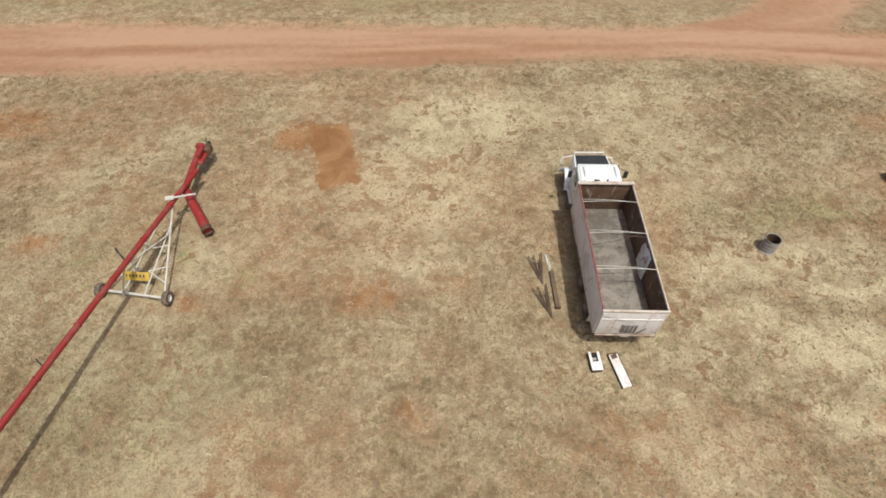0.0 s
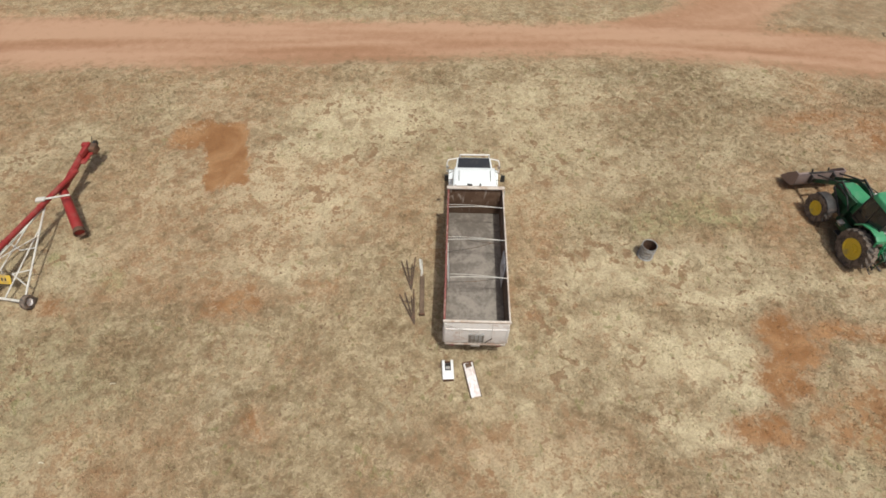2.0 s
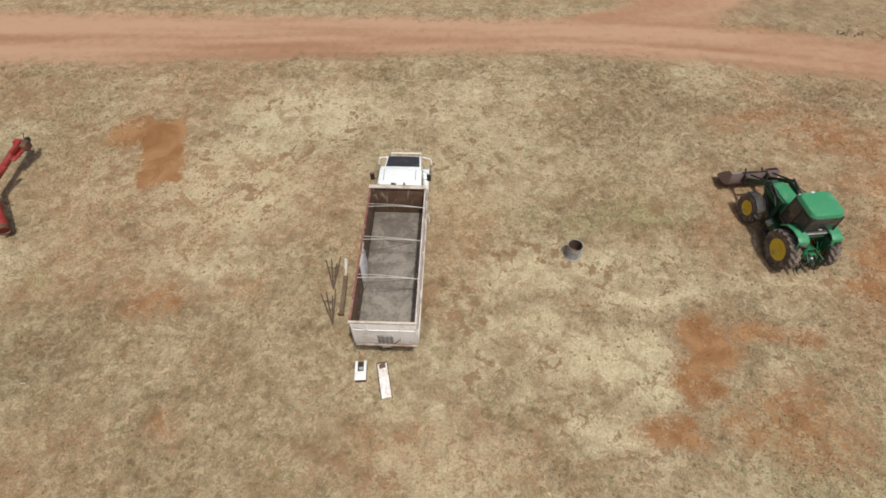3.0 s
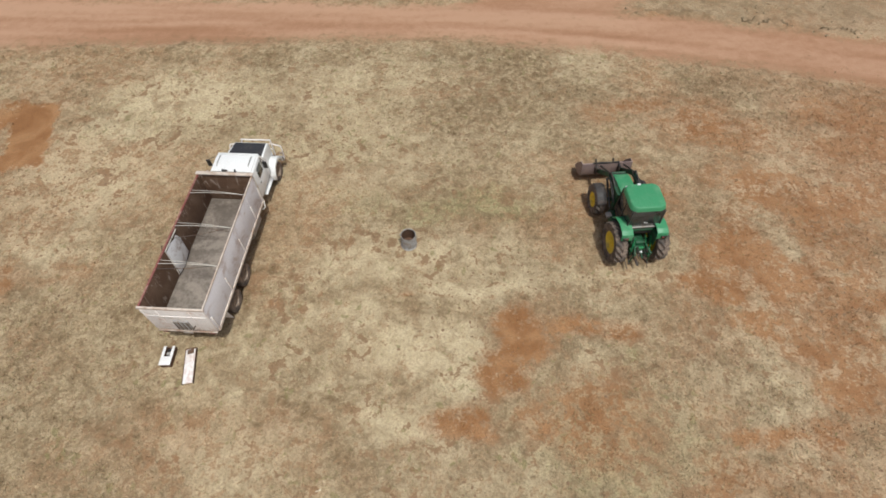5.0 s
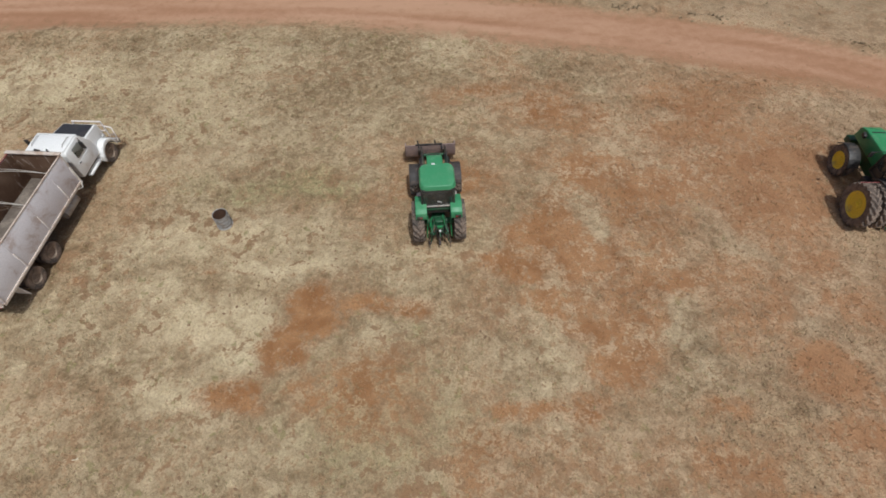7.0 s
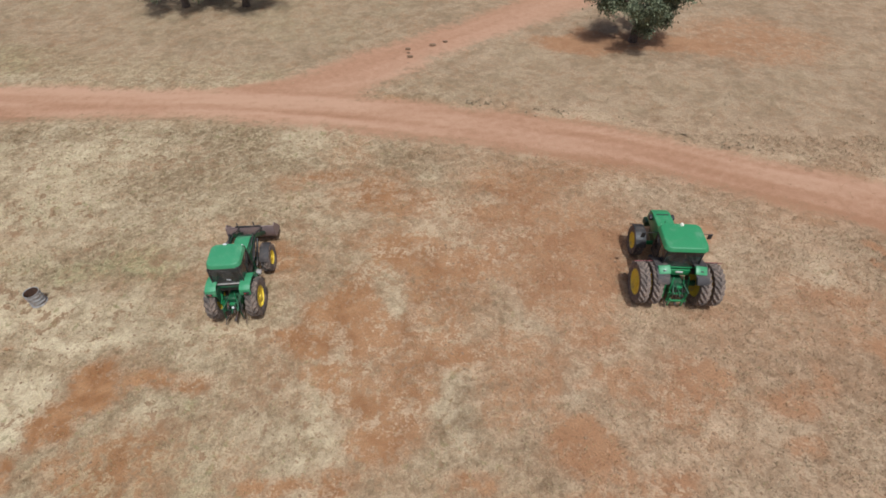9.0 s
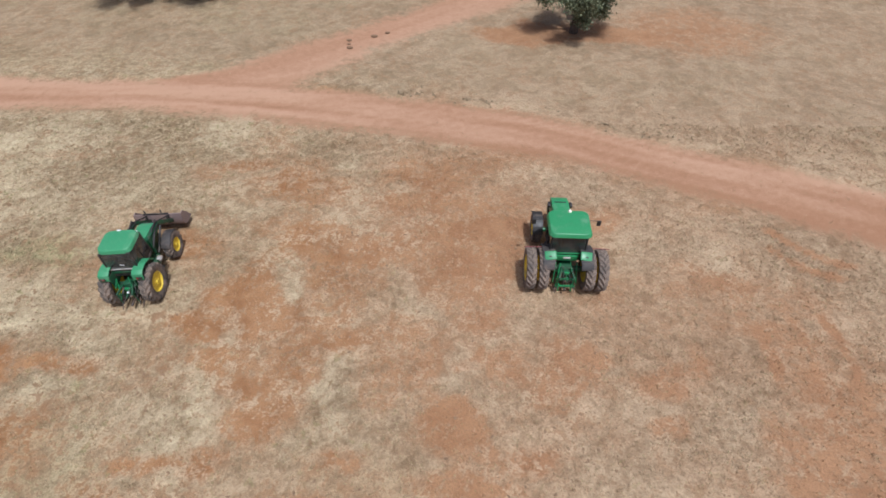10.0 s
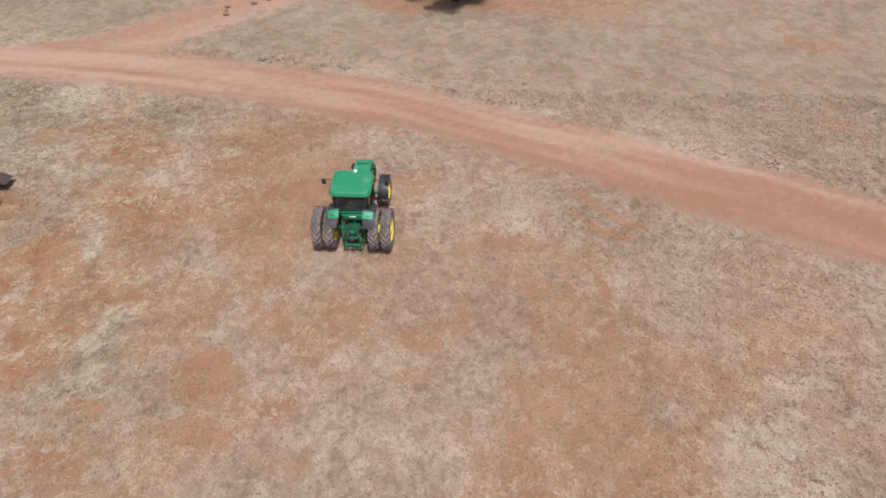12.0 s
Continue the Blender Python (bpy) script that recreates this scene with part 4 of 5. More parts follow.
    guard = part("bull_bar", pipe([(-0.69, 10.38, 0.75), (-0.69, 10.38, 1.74), (0.80, 10.40, 1.74), (0.80, 10.40, 0.75)], 0.036), OFFWHITE, t, "dusty white pipe bull bar")
    for z in (1.5, 1.15):
        part("cross_tube", bar((-0.66, 10.38, z), (0.77, 10.38, z), 0.03), OFFWHITE, guard)
    for s in (-1, 1):
        part("side_loop", pipe([(s * 0.74, 10.38, 1.52), (s * 1.3, 10.27, 1.48), (s * 1.36, 10.2, 1.3), (s * 1.36, 10.12, 0.75)], 0.03), OFFWHITE, guard)
        part("indicator", box(0.16, 0.1, 0.1, (s * 1.34, 10.05, 1.22), bevel=0.02), STEELRIM, guard)
    part("bumper", box(2.62, 0.14, 0.24, (0, 10.26, 0.64), bevel=0.03), STEELRIM, t, "grey steel front bumper")
    part("air_horn", bar((-0.35, 7.28, 2.72), (-0.12, 7.28, 2.72), 0.07, 0.04), BLACK, cab)
    part("aerial", bar((0.25, 7.26, 2.65), (0.25, 7.3, 2.8), 0.05, 0.03), BLACK, cab)
    for ob in t.children:
        if ob.name.split(".")[0] in ("cab", "bonnet", "bull_bar", "front_guard", "guard_skirt", "headlamp", "bumper", "cab_step"):
            ob.location.x -= 0.02
    part("exhaust_stack", bar((-0.92, 7.05, 0.9), (-0.92, 7.05, 2.9), 0.06), STEELRIM, t)


build_truck()


# ---- tractors ----
def cab_frame(t, y0, y1, w, base, top, roof_w, roof_y0, roof_y1, roof_mat, roof_label, paint, sill=None):
    """Posts, panes, roof and seat of a tractor cab."""
    part("cab_floor", box(w, y1 - y0, 0.12, (0, (y0 + y1) / 2, base)), BLACK, t)
    part("cab_base", box(w * 0.96, y1 - y0, 0.42, (0, (y0 + y1) / 2, base + 0.2)), BLACK, t)
    part("rear_cross_member", box(w * 0.7, 0.06, 0.1, (0, y0 - 0.02, base + 0.22)), paint, t)
    for s in (-1, 1):
        for y, lean in ((y0, 0.04), (y0 + (y1 - y0) * 0.52, 0), (y1, -0.05)):
            part("cab_post", beam((s * w / 2, y, base), (s * w * 0.485, y + lean, top), 0.06, 0.06), BLACK, t)
        pane = part("side_pane", box(0.012, y1 - y0 - 0.08, top - base - 0.42, (s * w * 0.492, (y0 + y1) / 2, (top + base) / 2 + 0.2), bevel=0.003), DARKGLASS, t, "tinted side window")
        part("door_handle", box(0.04, 0.14, 0.03, (s * (w / 2 + 0.015), y0 + 0.9, base + 0.5)), BLACK, pane)
    part("rear_pane", box(w * 0.92, 0.012, top - base - 0.42, (0, y0 + 0.02, (top + base) / 2 + 0.2), bevel=0.003), DARKGLASS, t, "tinted rear window")
    part("front_pane", box(w * 0.92, 0.012, top - base - 0.3, (0, y1 - 0.03, (top + base) / 2 + 0.12), bevel=0.003), DARKGLASS, t, "tinted windscreen")
    part("rear_sill", box(w * 0.94, 0.07, 0.05, (0, y0 - 0.01, base + 0.42)), sill or paint, t)
    seat = part("driver_seat", box(0.5, 0.5, 0.16, (0, y0 + 0.62, base + 0.55), bevel=0.05), SEATCLOTH, t, "dark cloth driver seat")
    part("seat_back", box(0.48, 0.14, 0.62, (0, y0 + 0.38, base + 0.9), (-8, 0, 0), 0.05), SEATCLOTH, seat)
    wheel = part("steering_wheel", lathe([(-0.02, 0.19), (0, 0.21), (0.02, 0.19), (0, 0.17)], "Z", 20, closed=True), BLACK, t)
    wheel.location, wheel.rotation_euler = (0, y0 + 1.15, base + 0.85), (radians(50), 0, 0)
    part("dashboard", box(0.6, 0.25, 0.5, (0, y1 - 0.2, base + 0.55), bevel=0.04), BLACK, t)
    bm = box(roof_w, roof_y1 - roof_y0, 0.2, (0, (roof_y0 + roof_y1) / 2, top + 0.1), bevel=0)
    up = [v for v in bm.verts if v.co.z > top + 0.1]
    for v in up:
        v.co.x *= 0.93
        v.co.y = (v.co.y - (roof_y0 + roof_y1) / 2) * 0.92 + (roof_y0 + roof_y1) / 2
    corners = [e for e in bm.edges if abs(e.verts[0].co.z - e.verts[1].co.z) > 0.1]
    bmesh.ops.bevel(bm, geom=corners, offset=0.3, segments=6, affect="EDGES", profile=0.5)
    rim = [e for e in bm.edges if e.verts[0].co.z > top + 0.15 and e.verts[1].co.z > top + 0.15]
    bmesh.ops.bevel(bm, geom=rim, offset=0.05, segments=3, affect="EDGES", profile=0.5)
    roof = part("roof", bm, roof_mat, t, roof_label)
    for s in (-1, 1):
        part("work_lamp", box(0.15, 0.06, 0.08, (s * roof_w * 0.36, roof_y0 + 0.05, top - 0.01)), GUARD, roof)
        part("work_lamp", box(0.15, 0.06, 0.08, (s * roof_w * 0.36, roof_y1 - 0.035, top + 0.02)), LENS, roof)
    return roof


def rear_linkage(t, paint, z=0.75, ball=False):
    """Transmission housing, three-point linkage and drawbar."""
    part("transmission", box(0.62, 1.5, 0.62, (0, 0.35, z + 0.05), bevel=0.05), paint, t)
    part("rear_axle", bar((-1.0, 0, z + 0.1), (1.0, 0, z + 0.1), 0.15), paint, t)
    part("hitch_block", box(0.42, 0.3, 0.42, (0, -0.4, z + 0.18), bevel=0.04), paint, t)
    for s in (-1, 1):
        part("lift_arm", beam((s * 0.22, -0.35, z + 0.5), (s * 0.36, -0.95, z + 0.42), 0.07, 0.09), paint, t)
        part("lift_rod", bar((s * 0.36, -0.92, z + 0.42), (s * 0.40, -0.88, z - 0.25), 0.025), paint, t)
        part("lower_link", beam((s * 0.25, -0.25, z - 0.25), (s * 0.42, -0.95, z - 0.32), 0.05, 0.09), CHASSIS, t)
        part("hydraulic_ram", bar((s * 0.15, -0.5, z - 0.1), (s * 0.30, -0.92, z + 0.35), 0.045), paint, t)
        part("hydraulic_hose", pipe([(s * 0.12, -0.55, z + 0.5), (s * 0.16, -0.8, z + 0.35), (s * 0.1, -0.95, z + 0.1)], 0.018), BLACK, t)
    part("top_link", bar((0, -0.55, z + 0.35), (0.02, -1.0, z + 0.2), 0.03), paint, t)
    part("drawbar", beam((0, -0.3, z - 0.4), (0, -1.0, z - 0.4), 0.1, 0.06), CHASSIS, t)
    part("power_shaft", bar((0, -0.55, z), (0, -0.75, z), 0.04), STEELRIM, t)
    rs = random.Random(8)
    for k in range(16):
        a = Vector((rs.uniform(-0.42, 0.42), rs.uniform(-0.5, -0.2), z + rs.uniform(0.2, 0.95)))
        part("linkage_rod", bar(a, a + Vector((rs.uniform(-0.12, 0.12), rs.uniform(-0.4, -0.15), rs.uniform(-0.55, -0.1))), rs.uniform(0.014, 0.032)), (paint, BLACK, GREEN, GREEN, CHASSIS)[k % 5], t)
    for s in (-1, 1):
        part("stabiliser_bar", beam((s * 0.5, -0.2, z + 0.75), (s * 0.56, -0.62, z - 0.3), 0.05, 0.05), GREEN, t)
        part("check_chain", pipe([(s * 0.34, -0.3, z - 0.2), (s * 0.5, -0.7, z - 0.4), (s * 0.46, -1.05, z - 0.55)], 0.02), CHASSIS, t)
    if ball:
        part("hitch_ball", lathe([(-0.06, 0.001), (-0.04, 0.05), (0.0, 0.065), (0.04, 0.05), (0.06, 0.001)], "Z", 14, (0.02, -0.72, z + 0.28)), LENS, t, "pale hitch ball")
    part("coupling_block", box(0.26, 0.1, 0.16, (0.03, -0.6, z + 0.4)), GREEN, t)


def rear_guard(t, s, x0, x1, r, zc, mat, label):
    """A curved mudguard over a rear wheel."""
    arc = [(r * math.cos(a), zc + r * math.sin(a)) for a in np.linspace(radians(35), radians(122), 10)]
    arc += [((r - 0.05) * math.cos(a), zc + (r - 0.05) * math.sin(a)) for a in np.linspace(radians(122), radians(35), 10)]
    return part("rear_guard", prism(arc, min(s * x0, s * x1), max(s * x0, s * x1), 0.015), mat, t, label)


def build_loader_tractor():
    t = thing("loader_tractor", pose(25.28, 15.27, 0, 0, 0, 6.2), "green tractor with a faded roof and a front loader bucket", "tractor")
    for s in (-1, 1):
        tyre(t, s * 0.93, 0, 0.92, 0.54, 0.52, DUSTRUBBER, YELLOW, s, 18, "rear_tyre", 0.6)
        tyre(t, s * 1.03, 2.75, 0.71, 0.46, 0.38, DUSTRUBBER, YELLOW, s, 16, "front_tyre", 0.6)
        arc = [(0.85, 1.72), (0.55, 2.06), (0.1, 2.2), (-0.3, 2.18), (-0.5, 2.08), (-0.56, 1.76), (-0.50, 1.76), (-0.44, 2.03), (-0.27, 2.12), (0.1, 2.14), (0.52, 2.0), (0.80, 1.68)]
        g = part("rear_guard", prism(arc, min(s * 0.52, s * 1.02), max(s * 0.52, s * 1.02), 0.018), FADED, t, "faded green rear mudguard")
        part("guard_lamp", box(0.26, 0.05, 0.13, (s * 0.84, -0.57, 1.9)), BLACK, g)
        part("lamp_lens", box(0.1, 0.03, 0.08, (s * 0.78, -0.6, 1.9)), LAMPRED, g)
        part("guard_wall", box(0.03, 1.1, 0.7, (s * 0.53, 0.0, 1.6)), DARKGREEN, g)
    rear_linkage(t, DARKGREEN, 0.8, True)
    part("window_sticker", box(0.2, 0.006, 0.06, (0.06, -0.045, 2.3), (0, 20, 0), 0.002), LENS, t, "small white window sticker")
    part("roof_lamp", box(0.16, 0.08, 0.05, (-0.12, 1.32, 3.26)), LENS, t)
    part("linkage_cover", box(0.4, 0.3, 0.3, (0, -0.3, 1.25), bevel=0.06), DARKGREEN, t)
    part("front_axle", bar((-0.85, 2.75, 0.68), (0.85, 2.75, 0.68), 0.11), DARKGREEN, t)
    part("engine_block", box(0.55, 2.0, 0.75, (0, 2.3, 1.0), bevel=0.05), DARKGREEN, t)
    hood = [(1.35, 1.35), (1.35, 2.06), (1.7, 2.08), (3.0, 1.96), (3.3, 1.84), (3.38, 1.35)]
    b = part("bonnet", prism(hood, -0.38, 0.38, 0.06), FADED, t, "faded green bonnet")
    part("front_grille", box(0.6, 0.04, 0.45, (0, 3.40, 1.55)), BLACK, b)
    cab_frame(t, -0.05, 1.4, 1.42, 1.62, 3.05, 1.56, -0.04, 1.42, FADED, "sun-faded green cab roof", DARKGREEN, STEELRIM)
    for s in (-1, 1):
        part("tank", box(0.3, 0.7, 0.4, (s * 0.66, 1.4, 0.9), bevel=0.05), DARKGREEN, t)
        part("tool_box", box(0.26, 0.3, 0.16, (s * 0.82, 1.5, 1.02), (0, s * 10, 0), 0.04), STEELRIM, t, "dusty grey tool box by the step")
        part("step_plate", box(0.3, 0.35, 0.05, (s * 0.78, 1.25, 0.55)), BLACK, t)
        part("exhaust" if s > 0 else "intake", bar((s * 0.42, 1.55, 1.95), (s * 0.42, 1.55, 2.5), 0.045), BLACK, t)
    # loader
    part("loader_frame", join(*[box(0.12, 0.22, 1.35, (s * 0.56, 1.9, 1.4)) for s in (-1, 1)], box(1.2, 0.12, 0.12, (0, 1.9, 0.85))), DARKGREEN, t, "dark green loader mounting")
    for s in (-1, 1):
        part("loader_arm", join(beam((s * 0.56, 1.75, 2.02), (s * 0.58, 3.25, 1.9), 0.11, 0.2), beam((s * 0.58, 3.2, 1.94), (s * 0.58, 4.5, 0.86), 0.11, 0.2)), DARKGREEN, t, "dark green loader arm")
        part("lift_ram", bar((s * 0.68, 1.9, 1.05), (s * 0.68, 3.1, 1.8), 0.05), BLACK, t)
        part("tilt_ram", bar((s * 0.58, 3.0, 2.15), (s * 0.58, 4.3, 1.4), 0.045), BLACK, t)
        part("tilt_link", beam((s * 0.58, 2.3, 2.05), (s * 0.58, 3.1, 2.2), 0.06, 0.1), BLACK, t)
        part("front_guard", prism([(2.75 + 0.81 * math.cos(a), 0.71 + 0.81 * math.sin(a)) for a in np.linspace(radians(50), radians(150), 8)] + [(2.75 + 0.77 * math.cos(a), 0.71 + 0.77 * math.sin(a)) for a in np.linspace(radians(150), radians(50), 8)], min(s * 0.78, s * 1.24), max(s * 0.78, s * 1.24), 0.01), GUARD, t, "dusty black front mudguard")
        for k in range(3):
            part("loader_hose", pipe([(s * (0.62 + 0.06 * k), 1.75, 1.5 + 0.1 * k), (s * (0.66 + 0.07 * k), 2.2, 1.95 + 0.08 * k), (s * 0.64, 2.7 + 0.15 * k, 2.0), (s * 0.62, 3.2, 1.75)], 0.022), BLACK, t)
        part("loader_hose", pipe([(s * 0.5, 1.9, 1.9), (s * 0.48, 2.5, 2.12), (s * 0.5, 3.2, 2.02)], 0.02), BLACK, t)
    part("arm_brace", bar((-0.56, 3.75, 1.4), (0.56, 3.75, 1.4), 0.07), DARKGREEN, t)
    prof = [(4.65, 1.0), (4.55, 0.48), (4.67, 0.22), (4.95, 0.1), (5.6, 0.06), (5.6, 0.09), (4.97, 0.15), (4.72, 0.26), (4.61, 0.49), (4.70, 0.98)]
    cheek = [(4.65, 1.0), (4.55, 0.48), (4.67, 0.22), (4.95, 0.1), (5.6, 0.06), (5.3, 0.55), (4.9, 1.0)]
    bucket = part("bucket", join(prism(prof, -1.25, 1.25, 0), prism(cheek, -1.27, -1.23, 0), prism(cheek, 1.23, 1.27, 0)), BUCKET, t, "scoured grey steel bucket")
    part("bucket_lip", box(1.34, 0.08, 0.07, (-0.07, 4.67, 1.03)), BLACK, bucket, "black bar along the bucket edge")
    part("bucket_edge", box(2.54, 0.05, 0.04, (0, 4.66, 1.0)), BUCKET, bucket)
    for s in (-1, 1):
        part("bucket_bracket", box(0.08, 0.24, 0.45, (s * 0.58, 4.52, 0.75)), BLACK, bucket)
        part("bucket_hook", beam((s * 0.43 - 0.16, 4.66, 1.02), (s * 0.43 - 0.2, 4.74, 1.26), 0.06, 0.06), BLACK, bucket)
    bucket.location = (-0.13, -0.1, 0.28)


build_loader_tractor()


def build_dual_tractor():
    t = thing("dual_wheel_tractor", pose(46.36, 16.75, 0, 0, 0, -1.2), "glossy green tractor with dual rear wheels and yellow rims", "tractor")
    for s in (-1, 1):
        tyre(t, s * 1.10, -0.12, 1.02, 0.47, 0.64, PALERUBBER, YELLOW, s, 20, "inner_rear_tyre", 0.6)
        tyre(t, s * 1.70, -0.12, 1.02, 0.48, 0.64, PALERUBBER, YELLOW, s, 20, "outer_rear_tyre", 0.6)
        part("dual_spacer", bar((s * 1.1, -0.12, 1.05), (s * 1.45, -0.12, 1.05), 0.2, seg=20), YELLOW, t)
        tyre(t, s * 1.16, 3.0, 0.77, 0.48, 0.45, DUSTRUBBER, YELLOW, s, 18, "front_tyre", 0.6)
        g = rear_guard(t, s, 0.6, 1.2, 1.12, 1.05, GUARD, "black rear mudguard")
        lamp = part("guard_panel", box(0.56, 0.44, 0.16, (s * 0.84, -0.27, 2.13), (30, s * 8, 0), 0.06), ROOFGREEN, t, "green guard top with lamps")
        part("guard_lamp", box(0.13, 0.05, 0.09, (s * 0.86, -0.36, 2.17), (30, s * 8, 0)), BLACK, lamp)
        part("guard_lamp", box(0.1, 0.05, 0.07, (s * 0.66, -0.45, 2.08), (30, s * 8, 0)), LAMPRED, lamp)
        part("guard_edge", box(0.60, 0.42, 0.2, (s * 0.91, -0.66, 1.86), (46, 0, 0), 0.08), GUARD, t, "dusty black guard flare")
        part("marker_arm", bar((s * 0.9, 0.45, 1.98), (s * 2.05, 0.4, 1.98), 0.02), MAROON, t, "dark red marker arm")
        m = part("mirror", box(0.2, 0.06, 0.32, (s * 1.58, 1.5, 2.66), bevel=0.03), BLACK, t, "black side mirror")
        part("mirror_arm", bar((s * 0.84, 1.65, 2.7), (s * 1.56, 1.5, 2.8), 0.018), BLACK, m)
        part("front_guard", prism([(3.0 + 0.89 * math.cos(a), 0.77 + 0.89 * math.sin(a)) for a in np.linspace(radians(35), radians(160), 10)] + [(3.0 + 0.85 * math.cos(a), 0.77 + 0.85 * math.sin(a)) for a in np.linspace(radians(160), radians(35), 10)], min(s * 0.9, s * 1.44), max(s * 0.9, s * 1.44), 0.01), BLACK, t, "dusty black front mudguard")
        part("fuel_tank", box(0.4, 0.9, 0.5, (s * 0.66, 1.3, 0.85), bevel=0.1), BLACK, t)
        part("step_plate", box(0.35, 0.35, 0.05, (s * 0.85, 1.25, 0.55)), BLACK, t)
        part("side_tank", box(0.25, 0.35, 0.22, (s * 0.75, 0.65, 1.45), bevel=0.04), REDRAIL, t)
    rear_linkage(t, DARKGREEN, 0.85)
    part("hitch_frame", join(box(0.95, 0.08, 0.1, (0, -0.75, 1.0)), box(0.08, 0.1, 0.6, (-0.4, -0.75, 0.85)), box(0.08, 0.1, 0.6, (0.4, -0.75, 0.85))), GREEN, t)
    part("hitch_frame", join(box(0.95, 0.08, 0.1, (0, -0.85, 0.6)), box(0.08, 0.1, 0.5, (-0.32, -0.85, 0.5)), box(0.08, 0.1, 0.5, (0.32, -0.85, 0.5))), GREEN, t)
    part("front_axle", bar((-0.9, 2.95, 0.7), (0.9, 2.95, 0.7), 0.12), GREEN, t)
    part("engine_block", box(0.6, 2.1, 0.8, (0, 2.75, 1.0), bevel=0.05), DARKGREEN, t)
    hood = [(1.7, 1.3), (1.7, 2.16), (2.2, 2.18), (3.8, 2.08), (4.2, 1.94), (4.32, 1.3)]
    b = part("bonnet", prism(hood, -0.46, 0.46, 0.08), ROOFGREEN, t, "glossy green bonnet")
    part("bonnet_vent", box(0.62, 0.07, 0.02, (0, 3.62, 2.098), (-3.6, 0, 0), 0.006), BLACK, b, "black air slot")
    part("front_grille", box(0.7, 0.05, 0.5, (0, 4.31, 1.5)), BLACK, b)
    part("front_weight", box(0.9, 0.45, 0.35, (0, 4.42, 0.85), bevel=0.04), DARKGREEN, t)
    part("exhaust", bar((0.52, 1.9, 1.6), (0.52, 1.9, 2.95), 0.06), BLACK, t)
    for s in (-1, 1):
        part("headlamp_pod", box(0.16, 0.3, 0.2, (s * 0.56, 3.62, 1.9), (8, 0, s * 6), 0.05), BLACK, t, "black lamp pod beside the bonnet")
        part("pod_bracket", bar((s * 0.42, 3.6, 1.7), (s * 0.56, 3.62, 1.85), 0.03), BLACK, t)
    roof = cab_frame(t, 0.12, 1.66, 1.7, 1.5, 3.09, 2.04, -0.02, 1.76, ROOFGREEN, "smooth green cab roof", GREEN)
    part("beacon", lathe([(3.2, 0.09), (3.32, 0.09), (3.38, 0.05), (3.39, 0.001)], "Z", 16, (0.08, 1.6, 0)), BEACON, roof, "pale beacon lamp")
    part("aerial", bar((-0.7, 1.6, 3.15), (-0.75, 1.65, 3.5), 0.008), BLACK, roof)
    part("rear_panel", box(1.0, 0.1, 0.34, (0, 0.0, 1.72), bevel=0.03), GREEN, t)
    part("rear_plate", box(0.34, 0.02, 0.09, (0, -0.065, 1.78)), OFFWHITE, t, "white plate under the rear window")


build_dual_tractor()


